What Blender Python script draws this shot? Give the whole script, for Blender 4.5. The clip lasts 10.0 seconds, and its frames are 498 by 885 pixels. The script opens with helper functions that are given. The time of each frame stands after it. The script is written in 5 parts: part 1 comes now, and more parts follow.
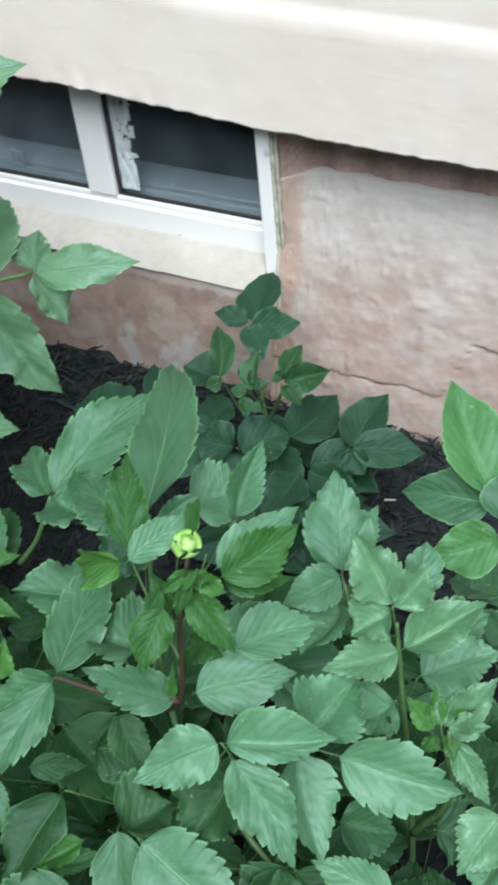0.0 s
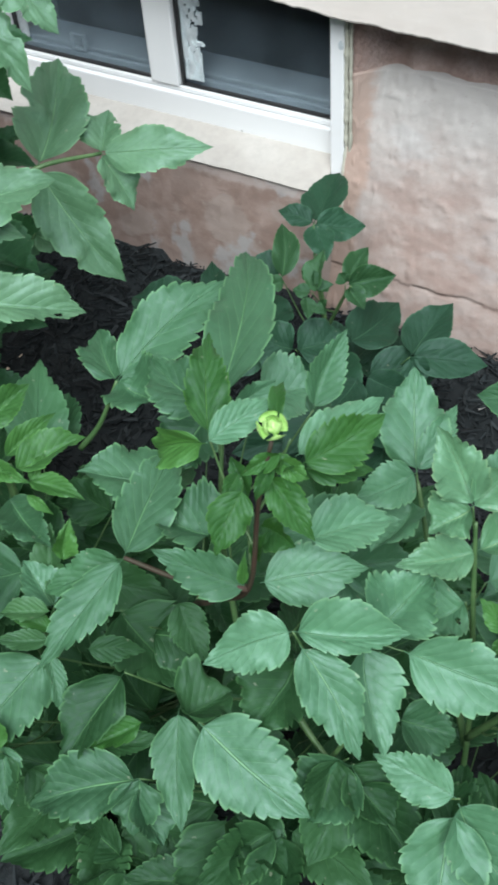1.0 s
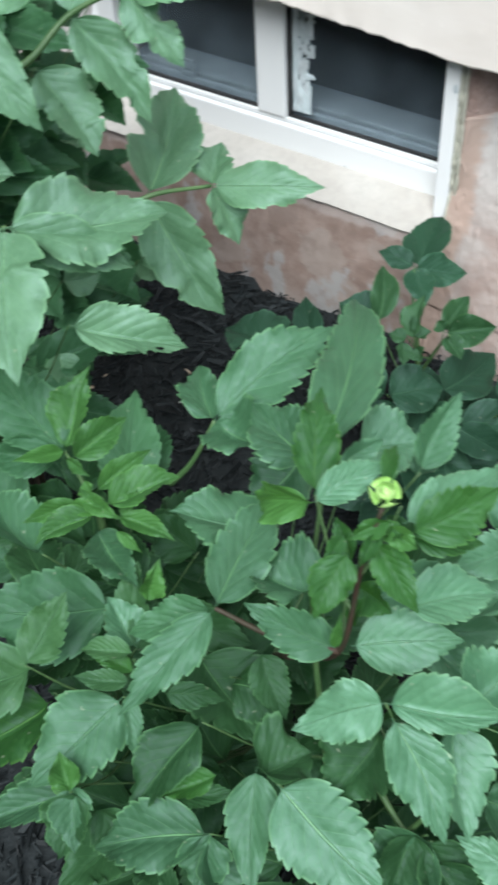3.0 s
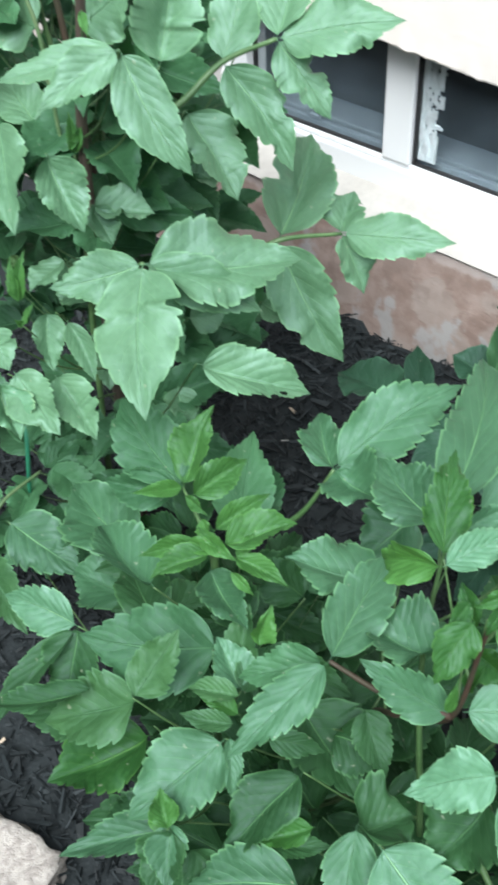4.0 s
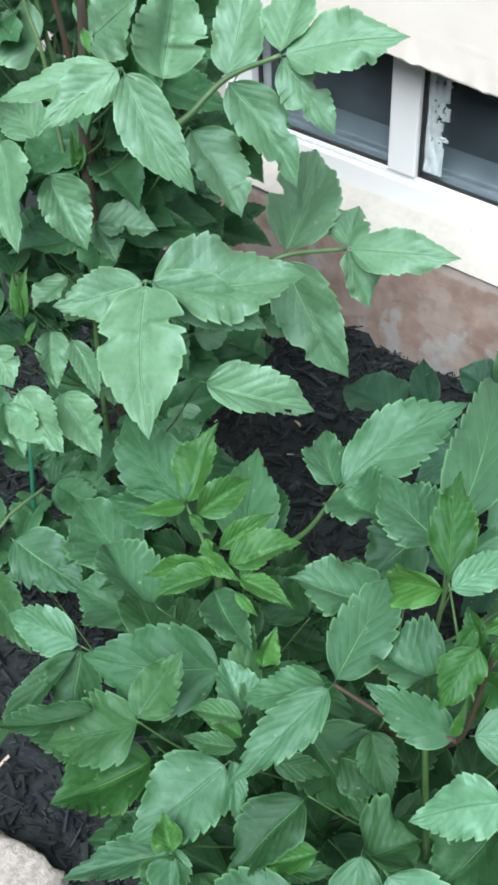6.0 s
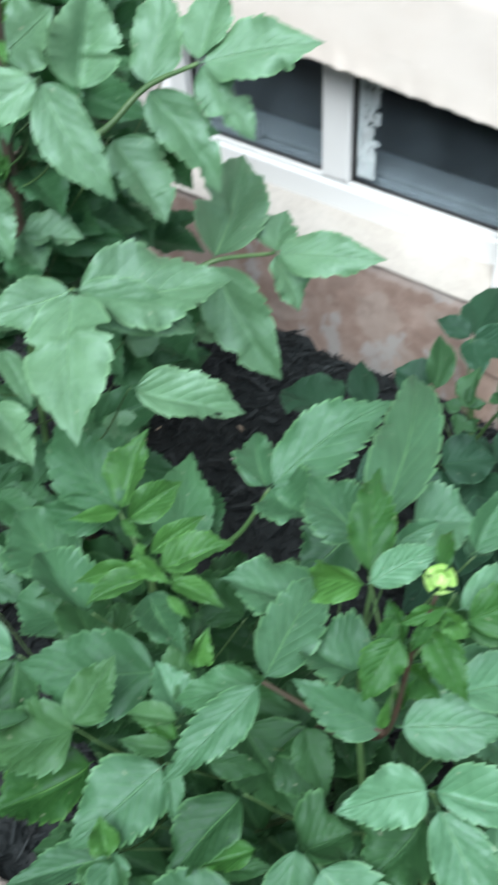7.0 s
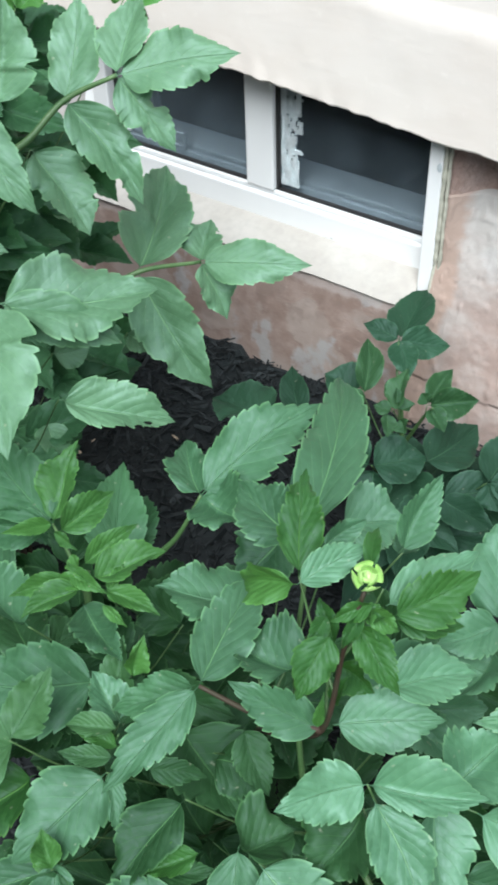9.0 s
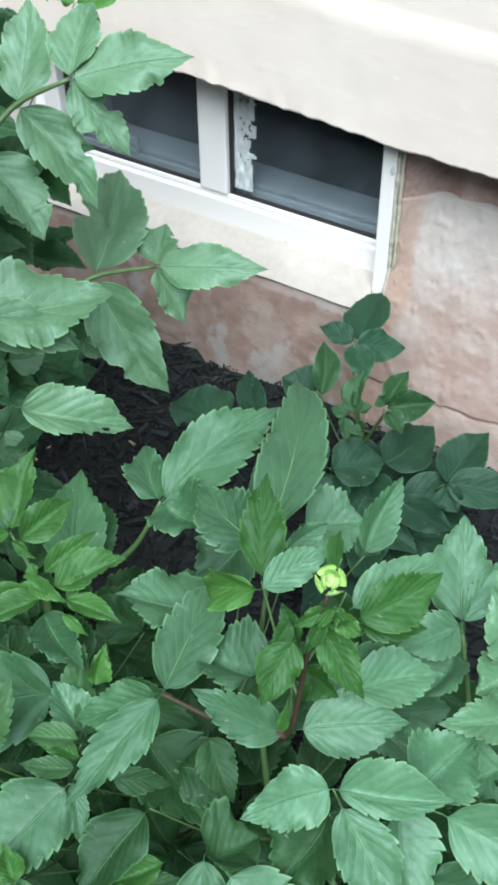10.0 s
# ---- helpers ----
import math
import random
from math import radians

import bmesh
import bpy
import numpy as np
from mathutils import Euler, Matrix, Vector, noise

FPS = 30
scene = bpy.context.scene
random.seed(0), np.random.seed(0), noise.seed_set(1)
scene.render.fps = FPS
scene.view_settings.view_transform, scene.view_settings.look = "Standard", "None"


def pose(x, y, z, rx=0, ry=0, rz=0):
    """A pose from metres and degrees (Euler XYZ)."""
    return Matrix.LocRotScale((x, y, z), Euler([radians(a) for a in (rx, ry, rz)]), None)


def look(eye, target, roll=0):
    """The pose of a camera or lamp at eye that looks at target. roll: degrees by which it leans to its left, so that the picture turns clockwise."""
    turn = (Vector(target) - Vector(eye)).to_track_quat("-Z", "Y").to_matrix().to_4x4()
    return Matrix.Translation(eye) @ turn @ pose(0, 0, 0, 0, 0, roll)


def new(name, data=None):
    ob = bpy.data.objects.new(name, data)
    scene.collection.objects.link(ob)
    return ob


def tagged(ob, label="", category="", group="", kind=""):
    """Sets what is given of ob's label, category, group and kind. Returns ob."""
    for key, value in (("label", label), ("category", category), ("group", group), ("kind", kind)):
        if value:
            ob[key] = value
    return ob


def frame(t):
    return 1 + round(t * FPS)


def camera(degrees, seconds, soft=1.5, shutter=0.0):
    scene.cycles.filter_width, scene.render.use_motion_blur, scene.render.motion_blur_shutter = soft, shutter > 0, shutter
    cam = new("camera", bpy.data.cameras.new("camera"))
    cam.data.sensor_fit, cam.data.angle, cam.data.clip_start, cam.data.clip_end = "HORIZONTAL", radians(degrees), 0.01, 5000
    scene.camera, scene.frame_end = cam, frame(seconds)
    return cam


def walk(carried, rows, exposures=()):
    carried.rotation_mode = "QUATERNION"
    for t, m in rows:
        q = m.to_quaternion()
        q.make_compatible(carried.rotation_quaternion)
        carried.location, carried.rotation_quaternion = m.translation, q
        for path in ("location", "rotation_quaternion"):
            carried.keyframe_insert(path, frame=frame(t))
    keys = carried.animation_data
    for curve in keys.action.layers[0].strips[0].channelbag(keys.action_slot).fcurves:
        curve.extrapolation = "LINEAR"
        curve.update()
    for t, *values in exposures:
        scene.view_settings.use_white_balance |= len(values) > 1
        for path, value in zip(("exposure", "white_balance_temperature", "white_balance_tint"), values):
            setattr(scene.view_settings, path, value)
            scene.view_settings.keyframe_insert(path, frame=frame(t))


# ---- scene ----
cam = camera(26.3, 10.0, soft=3.2, shutter=0.6)
PATH = [
    (0, (0.759, 0.802, 1.569), (0.03, 2.049, 0.186), -6.7),
    (0.5, (0.733, 0.783, 1.555), (-0.018, 1.982, 0.142), -6.0),
    (1, (0.705, 0.77, 1.525), (-0.02, 1.902, 0.044), -5.2),
    (1.5, (0.694, 0.778, 1.525), (-0.078, 1.889, 0.052), -5.7),
    (2, (0.714, 0.795, 1.54), (-0.094, 1.933, 0.107), -6.8),
    (2.5, (0.707, 0.802, 1.536), (-0.084, 1.954, 0.105), -6.3),
    (3, (0.641, 0.783, 1.533), (-0.185, 1.881, 0.08), -3.7),
    (3.2, (0.623, 0.78, 1.526), (-0.222, 1.871, 0.078), -3.1),
    (4.3, (0.586, 0.754, 1.563), (-0.392, 1.792, 0.161), -3.1),
    (4.5, (0.585, 0.757, 1.561), (-0.395, 1.796, 0.161), -3.1),
    (5, (0.583, 0.762, 1.559), (-0.397, 1.806, 0.162), -2.8),
    (5.5, (0.582, 0.769, 1.563), (-0.397, 1.816, 0.168), -3.2),
    (6.8, (0.598, 0.783, 1.554), (-0.35, 1.831, 0.139), -3.7),
    (7, (0.622, 0.788, 1.562), (-0.302, 1.886, 0.17), -3.2),
    (7.5, (0.638, 0.797, 1.57), (-0.239, 1.97, 0.208), -2.3),
    (8, (0.618, 0.777, 1.572), (-0.261, 1.942, 0.204), -0.7),
    (8.5, (0.625, 0.769, 1.574), (-0.25, 1.93, 0.2), -1.7),
    (9, (0.64, 0.787, 1.566), (-0.203, 1.961, 0.183), -2.2),
    (9.5, (0.641, 0.791, 1.569), (-0.176, 1.996, 0.197), -1.6),
    (10, (0.633, 0.788, 1.564), (-0.141, 2.011, 0.185), -0.7),
]
walk(cam, [(t, look(eye, target, roll)) for t, eye, target, roll in PATH], exposures=[(t, stops + 0.04) for t, stops in ((0, 0.74), (1, 0.72), (2, 0.80), (3, 0.82), (4.3, 1.24), (4.5, 1.22), (5, 1.10), (5.5, 1.08), (7, 1.00), (8, 0.95), (10, 0.90))])

# ---- world and light: a bright overcast day ----
world = bpy.data.worlds.new("overcast_sky")
scene.world = world
world.use_nodes = True
wn = world.node_tree
sky = wn.nodes.new("ShaderNodeTexSky")
sky.sky_type = "NISHITA"
sky.sun_disc = False
sky.sun_elevation = radians(56)
sky.sun_rotation = radians(156)
sky.air_density, sky.dust_density, sky.ozone_density = 1.0, 1.5, 1.0
wn.nodes["Background"].inputs["Strength"].default_value = 0.085
wn.links.new(sky.outputs[0], wn.nodes["Background"].inputs["Color"])

sun_data = bpy.data.lights.new("sun", "SUN")
sun_data.energy, sun_data.angle, sun_data.color = 3.9, radians(46), (0.905, 0.97, 0.985)
sun = new("sun", sun_data)
sun.matrix_world = look((0, 0, 6), (-0.28, 0.62, 6 - 1.0))


# ---- materials ----
class Nodes:
    """Short hand for building a node material."""

    def __init__(self, name):
        self.mat = bpy.data.materials.new(name)
        self.mat.use_nodes = True
        self.tree = self.mat.node_tree
        self.bsdf = self.tree.nodes["Principled BSDF"]
        self.out = self.tree.nodes["Material Output"]

    def add(self, kind, **values):
        node = self.tree.nodes.new(kind)
        for key, value in values.items():
            if key in ("operation", "data_type", "blend_type", "noise_dimensions", "feature", "distance"):
                if key == "operation":
                    node.operation = value
                elif key == "data_type":
                    node.data_type = value
                elif key == "blend_type":
                    node.blend_type = value
                elif key == "feature":
                    node.feature = value
            else:
                self.put(node.inputs[key.replace("_", " ")], value)
        return node

    def put(self, socket, value):
        if isinstance(value, bpy.types.NodeSocket):
            self.tree.links.new(value, socket)
        else:
            socket.default_value = value

    def math(self, op, a, b=0.0, c=0.0):
        node = self.tree.nodes.new("ShaderNodeMath")
        node.operation = op
        for n, value in enumerate((a, b, c)):
            self.put(node.inputs[n], value)
        return node.outputs[0]

    def mix(self, factor, a, b, blend="MIX"):
        node = self.tree.nodes.new("ShaderNodeMix")
        node.data_type, node.blend_type = "RGBA", blend
        self.put(node.inputs["Factor"], factor)
        for name, value in (("A", a), ("B", b)):
            socket = [s for s in node.inputs if s.name == name and s.type == "RGBA"][0]
            self.put(socket, (*value, 1) if isinstance(value, tuple) and len(value) == 3 else value)
        return [s for s in node.outputs if s.type == "RGBA"][0]

    def noise(self, scale, detail=4.0, rough=0.55, vector=None, stretch=None):
        node = self.tree.nodes.new("ShaderNodeTexNoise")
        node.inputs["Scale"].default_value = scale
        node.inputs["Detail"].default_value = detail
        node.inputs["Roughness"].default_value = rough
        coord = vector or self.coords()
        if stretch:
            m = self.tree.nodes.new("ShaderNodeMapping")
            m.inputs["Scale"].default_value = stretch
            self.tree.links.new(coord, m.inputs["Vector"])
            coord = m.outputs[0]
        self.tree.links.new(coord, node.inputs["Vector"])
        return node.outputs[0]

    def coords(self, which="Object"):
        node = self.tree.nodes.new("ShaderNodeTexCoord")
        return node.outputs[which]

    def ramp(self, factor, *stops):
        node = self.tree.nodes.new("ShaderNodeMapRange")
        node.interpolation_type = "SMOOTHSTEP"
        self.put(node.inputs["Value"], factor)
        for name, value in zip(("From Min", "From Max", "To Min", "To Max"), stops):
            node.inputs[name].default_value = value
        return node.outputs[0]

    def bump(self, height, strength, distance=0.01):
        node = self.tree.nodes.new("ShaderNodeBump")
        node.inputs["Strength"].default_value = strength
        node.inputs["Distance"].default_value = distance
        self.tree.links.new(height, node.inputs["Height"])
        self.tree.links.new(node.outputs[0], self.bsdf.inputs["Normal"])
        return node.outputs[0]

    def set(self, **values):
        for key, value in values.items():
            socket = self.bsdf.inputs[key.replace("_", " ")]
            self.put(socket, (*value, 1) if isinstance(value, tuple) and len(value) == 3 else value)
        return self.mat


def leaf_material(name, dark, light, vein, roughness, glow, gloss=0.74):
    """A two-sided blade with pale ribs, fine relief and light passing through it."""
    dark, light = tuple(0.8 * c for c in dark), tuple(0.8 * c for c in light)
    n = Nodes(name)
    uv = n.tree.nodes.new("ShaderNodeSeparateXYZ")
    n.tree.links.new(n.coords("UV"), uv.inputs[0])
    u = uv.outputs[0]
    v = n.math("ABSOLUTE", n.math("SUBTRACT", uv.outputs[1], 0.5))
    info = n.tree.nodes.new("ShaderNodeObjectInfo")
    rnd = info.outputs["Random"]
    shift = n.tree.nodes.new("ShaderNodeVectorMath")
    shift.operation = "ADD"
    n.tree.links.new(n.coords("Object"), shift.inputs[0])
    comb = n.tree.nodes.new("ShaderNodeCombineXYZ")
    n.tree.links.new(n.math("MULTIPLY", rnd, 37.0), comb.inputs[0])
    n.tree.links.new(comb.outputs[0], shift.inputs[1])
    here = shift.outputs[0]
    big = n.noise(22.0, 3.0, 0.5, here)
    small = n.noise(160.0, 3.0, 0.6, here)
    wob = n.math("MULTIPLY", n.math("SUBTRACT", big, 0.5), 0.13)
    rib = n.ramp(n.math("ADD", v, n.math("MULTIPLY", wob, 0.15)), 0.005, 0.018, 1.0, 0.0)
    side = n.math("FRACT", n.math("MULTIPLY", n.math("ADD", n.math("SUBTRACT", u, n.math("MULTIPLY", v, 0.68)), n.math("MULTIPLY", wob, 0.5)), 8.0))
    side = n.math("SUBTRACT", 0.5, n.math("ABSOLUTE", n.math("SUBTRACT", side, 0.5)))
    vein_line = n.ramp(side, 0.015, 0.065, 1.0, 0.0)
    vein_line = n.math("MULTIPLY", vein_line, n.ramp(v, 0.05, 0.46, 0.55, 0.08))
    dimple = n.ramp(side, 0.0, 0.5, 0.0, 1.0)
    tone = n.math("ADD", n.math("MULTIPLY", big, 0.6), n.math("MULTIPLY", rnd, 0.45))
    col = n.mix(n.ramp(tone, 0.3, 0.85, 0.0, 1.0), dark, light)
    col = n.mix(n.ramp(small, 0.35, 0.75, 0.0, 0.22), col, tuple(c * 1.5 for c in light))
    col = n.mix(n.math("MULTIPLY", vein_line, 0.32), col, vein)
    pale_rib = n.math("MULTIPLY", n.ramp(u, 0.0, 0.85, 0.75, 0.25), n.ramp(rnd, 0.35, 0.75, 1.0, 0.3))
    col = n.mix(n.math("MULTIPLY", rib, pale_rib), col, vein)
    # pale margin, with the bright edge of the curled rim painted in
    col = n.mix(n.ramp(v, 0.45, 0.492, 0.0, 0.38), col, vein)
    speck = n.noise(120.0, 2.0, 0.4, here)
    col = n.mix(n.ramp(speck, 0.72, 0.78, 0.0, 0.35), col, (0.33, 0.36, 0.26))
    height = n.math("ADD", n.math("MULTIPLY", dimple, 0.16), n.math("MULTIPLY", small, 0.3))
    height = n.math("SUBTRACT", height, n.math("MULTIPLY", vein_line, 0.30))
    height = n.math("SUBTRACT", height, n.math("MULTIPLY", rib, 1.3))
    normal = n.bump(height, 0.7, 0.0022)
    n.set(Base_Color=col, Roughness=n.ramp(small, 0.3, 0.8, roughness - 0.06, roughness + 0.12), Specular_IOR_Level=gloss, Specular_Tint=(0.74, 0.96, 1.0))
    trans = n.tree.nodes.new("ShaderNodeBsdfTranslucent")
    n.put(trans.inputs["Color"], n.mix(0.6, col, glow))
    n.tree.links.new(normal, trans.inputs["Normal"])
    both = n.tree.nodes.new("ShaderNodeMixShader")
    both.inputs[0].default_value = 0.17
    n.tree.links.new(n.bsdf.outputs[0], both.inputs[1])
    n.tree.links.new(trans.outputs[0], both.inputs[2])
    n.tree.links.new(both.outputs[0], n.out.inputs["Surface"])
    return n.mat


MATURE = leaf_material("leaf_mature", (0.029, 0.095, 0.038), (0.054, 0.155, 0.069), (0.17, 0.38, 0.16), 0.60, (0.06, 0.30, 0.05), 0.66)
FRESH = leaf_material("leaf_fresh", (0.052, 0.168, 0.048), (0.074, 0.210, 0.070), (0.22, 0.44, 0.18), 0.52, (0.16, 0.42, 0.06), 0.5)
YOUNG = leaf_material("leaf_young", (0.029, 0.108, 0.018), (0.062, 0.196, 0.036), (0.12, 0.31, 0.07), 0.62, (0.16, 0.42, 0.04), 0.6)
# Two lighter copies of leaf_mature: brighter light put into the leaf colour.
LIT = leaf_material("leaf_lit", (0.060, 0.172, 0.080), (0.100, 0.250, 0.130), (0.20, 0.40, 0.19), 0.57, (0.07, 0.30, 0.07), 0.85)
BITTEN = leaf_material("leaf_lit_bitten", (0.075, 0.178, 0.085), (0.126, 0.262, 0.138), (0.20, 0.40, 0.19), 0.57, (0.07, 0.30, 0.07), 0.85)
# Darker copy for lower and inner leaves: their shade is put into the colour.
DEEP_SHADE = leaf_material("leaf_deep_shade", (0.015, 0.058, 0.017), (0.031, 0.098, 0.032), (0.10, 0.25, 0.09), 0.62, (0.09, 0.32, 0.04), 0.42)
PALE = leaf_material("leaf_pale", (0.084, 0.212, 0.100), (0.138, 0.298, 0.165), (0.28, 0.44, 0.22), 0.52, (0.14, 0.38, 0.08), 0.7)
# Own dark green of the small dahlia, deepened for its shade by the wall.
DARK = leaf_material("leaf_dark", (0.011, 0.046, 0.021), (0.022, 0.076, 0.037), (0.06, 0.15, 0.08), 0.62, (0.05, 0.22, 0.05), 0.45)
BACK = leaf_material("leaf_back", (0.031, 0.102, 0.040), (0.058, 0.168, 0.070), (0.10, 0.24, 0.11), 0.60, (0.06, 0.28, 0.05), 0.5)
GARDEN = leaf_material("leaf_garden", (0.027, 0.087, 0.027), (0.052, 0.142, 0.046), (0.10, 0.24, 0.11), 0.60, (0.06, 0.28, 0.05), 0.5)
OLIVE = leaf_material("leaf_olive", (0.016, 0.074, 0.013), (0.035, 0.130, 0.022), (0.09, 0.23, 0.045), 0.6, (0.14, 0.40, 0.03), 0.5)
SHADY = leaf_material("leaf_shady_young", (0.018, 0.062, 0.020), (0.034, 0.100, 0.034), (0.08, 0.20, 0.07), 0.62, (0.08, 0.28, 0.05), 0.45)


def plain_material(name, base, second, scale, roughness, bump=0.2, distance=0.002, stretch=None):
    n = Nodes(name)
    a, b = n.noise(scale, 5.0, 0.6, stretch=stretch), n.noise(scale * 7.0, 3.0, 0.6, stretch=stretch)
    col = n.mix(n.ramp(a, 0.35, 0.68, 0.0, 1.0), base, second)
    col = n.mix(n.ramp(b, 0.3, 0.8, 0.0, 0.3), col, tuple(c * 0.6 for c in base))
    n.bump(n.math("ADD", a, n.math("MULTIPLY", b, 0.5)), bump, distance)
    return n.set(Base_Color=col, Roughness=roughness)


STEM_GREEN = plain_material("stem_green", (0.05, 0.115, 0.038), (0.08, 0.15, 0.055), 30, 0.5)
STEM_RED = plain_material("stem_red", (0.040, 0.021, 0.012), (0.033, 0.030, 0.015), 25, 0.7)
STALK_PALE = plain_material("stalk_pale", (0.075, 0.140, 0.058), (0.11, 0.17, 0.078), 30, 0.5)
STEM_BROWN = plain_material("stem_brown", (0.045, 0.034, 0.026), (0.085, 0.066, 0.05), 40, 0.6, stretch=(1, 1, 0.2))
BUD = plain_material("bud_green", (0.36, 0.62, 0.17), (0.46, 0.70, 0.26), 60, 0.5, 0.05)
YOUNG_BUD = plain_material("bud_young", (0.07, 0.20, 0.05), (0.11, 0.26, 0.07), 60, 0.5, 0.05)
STAKE = plain_material("stake_green", (0.01, 0.09, 0.05), (0.015, 0.13, 0.07), 60, 0.4)
PVC = Nodes("white_pvc")
PVC = PVC.set(Base_Color=PVC.mix(PVC.ramp(PVC.noise(9.0, 5.0, 0.6), 0.55, 0.8, 0.0, 0.5), (0.72, 0.73, 0.735), (0.66, 0.66, 0.65)), Roughness=0.35)
GASKET = plain_material("black_gasket", (0.012, 0.012, 0.013), (0.02, 0.02, 0.02), 40, 0.5)
INNER = plain_material("grey_inner_ledge", (0.14, 0.17, 0.195), (0.105, 0.13, 0.15), 14, 0.6)
ROOM = plain_material("dark_room", (0.15, 0.19, 0.22), (0.11, 0.14, 0.16), 3, 0.9)
FOAM = plain_material("blue_white_foam", (0.56, 0.61, 0.63), (0.42, 0.47, 0.49), 45, 0.7, 0.4)
CAULK = plain_material("caulk", (0.44, 0.43, 0.36), (0.33, 0.33, 0.27), 40, 0.7, 0.5)
STONE = plain_material("pale_stone", (0.49, 0.445, 0.405), (0.29, 0.255, 0.23), 60, 0.85, 0.9, 0.008)
CHIP = plain_material("pale_chip", (0.50, 0.40, 0.30), (0.38, 0.30, 0.22), 60, 0.8, 0.5, stretch=(0.3, 1, 1))
PEBBLE = plain_material("pebble", (0.30, 0.30, 0.29), (0.42, 0.40, 0.37), 50, 0.8, 0.5)


def stucco_material():
    n = Nodes("cream_stucco")
    a, b, c = n.noise(4.0, 5.0, 0.6, stretch=(1, 1, 2.2)), n.noise(38.0, 6.0, 0.65), n.noise(170.0, 3.0, 0.6)
    col = n.mix(n.ramp(a, 0.3, 0.72, 0.0, 1.0), (0.63, 0.57, 0.52), (0.66, 0.61, 0.565))
    col = n.mix(n.ramp(b, 0.55, 0.78, 0.0, 0.35), col, (0.76, 0.715, 0.665))
    col = n.mix(n.ramp(b, 0.40, 0.24, 0.0, 0.25), col, (0.66, 0.56, 0.47))
    trowel = n.noise(16.0, 6.0, 0.7, stretch=(0.6, 1, 4.5))
    n.bump(n.math("ADD", n.math("ADD", n.math("MULTIPLY", b, 0.7), n.math("MULTIPLY", trowel, 0.4)), n.math("MULTIPLY", c, 0.2)), 0.24, 0.004)
    return n.set(Base_Color=col, Roughness=0.8)


def parging_material():
    """Old painted cement: grey skim coat worn through to pinkish brown."""
    n = Nodes("worn_parging")
    here = n.coords("Object")
    sep = n.tree.nodes.new("ShaderNodeSeparateXYZ")
    n.tree.links.new(here, sep.inputs[0])
    a, b = n.noise(4.0, 5.0, 0.55), n.noise(15.0, 6.0, 0.62, stretch=(1, 1, 1.4))
    c, d = n.noise(75.0, 5.0, 0.65), n.noise(230.0, 3.0, 0.6)
    pink = n.mix(n.ramp(b, 0.35, 0.68, 0.0, 1.0), (0.26, 0.19, 0.165), (0.32, 0.262, 0.237))
    grey = n.mix(n.ramp(b, 0.3, 0.7, 0.0, 1.0), (0.365, 0.345, 0.33), (0.395, 0.372, 0.355))
    wear = n.math("ADD", n.math("ADD", n.math("MULTIPLY", a, 0.42), n.math("MULTIPLY", b, 0.16)), n.math("ADD", n.math("MULTIPLY", sep.outputs[2], 1.05), 0.12))
    col = n.mix(n.ramp(wear, 0.55, 0.92, 0.0, 1.0), pink, grey)
    patch = n.math("ADD", n.noise(6.5, 3.0, 0.5, stretch=(1, 1, 1.5)), n.math("MULTIPLY", c, 0.10))
    col = n.mix(n.ramp(patch, 0.62, 0.70, 0.0, 0.20), col, (0.36, 0.38, 0.39))
    strip = n.ramp(n.math("ADD", sep.outputs[0], n.math("MULTIPLY", b, 0.06)), -0.025, 0.0, 0.8, 0.0)
    strip = n.math("MULTIPLY", strip, n.ramp(sep.outputs[0], -0.11, -0.095, 0.0, 1.0))
    col = n.mix(strip, col, (0.33, 0.23, 0.185))
    col = n.mix(n.ramp(c, 0.56, 0.78, 0.0, 0.14), col, (0.40, 0.365, 0.34))
    col = n.mix(n.ramp(c, 0.40, 0.24, 0.0, 0.4), col, (0.24, 0.17, 0.145))
    col = n.mix(n.ramp(d, 0.36, 0.24, 0.0, 0.4), col, (0.20, 0.15, 0.13))
    relief = n.math("ADD", n.math("MULTIPLY", b, 0.12), n.math("MULTIPLY", c, 0.5))
    relief = n.math("ADD", relief, n.math("MULTIPLY", d, 0.3))
    n.bump(n.math("ADD", relief, n.math("MULTIPLY", patch, 0.3)), 0.26, 0.005)
    return n.set(Base_Color=col, Roughness=0.7)


def mulch_material(name, ground):
    n = Nodes(name)
    if ground:
        a, b = n.noise(40.0, 5.0, 0.65), n.noise(160.0, 4.0, 0.65)
        tone = a
    else:
        geo = n.tree.nodes.new("ShaderNodeNewGeometry")
        tone = geo.outputs["Random Per Island"]
        a, b = tone, n.noise(150.0, 4.0, 0.65, stretch=(0.4, 1, 1))
    col = n.mix(n.ramp(tone, 0.2, 1.0, 0.0, 1.0), (0.007, 0.010, 0.011), (0.020, 0.026, 0.028))
    col = n.mix(n.ramp(b, 0.55, 0.8, 0.0, 0.5), col, (0.060, 0.062, 0.065))
    n.bump(b, 0.6, 0.003)
    return n.set(Base_Color=col, Roughness=0.7, Specular_IOR_Level=0.28)


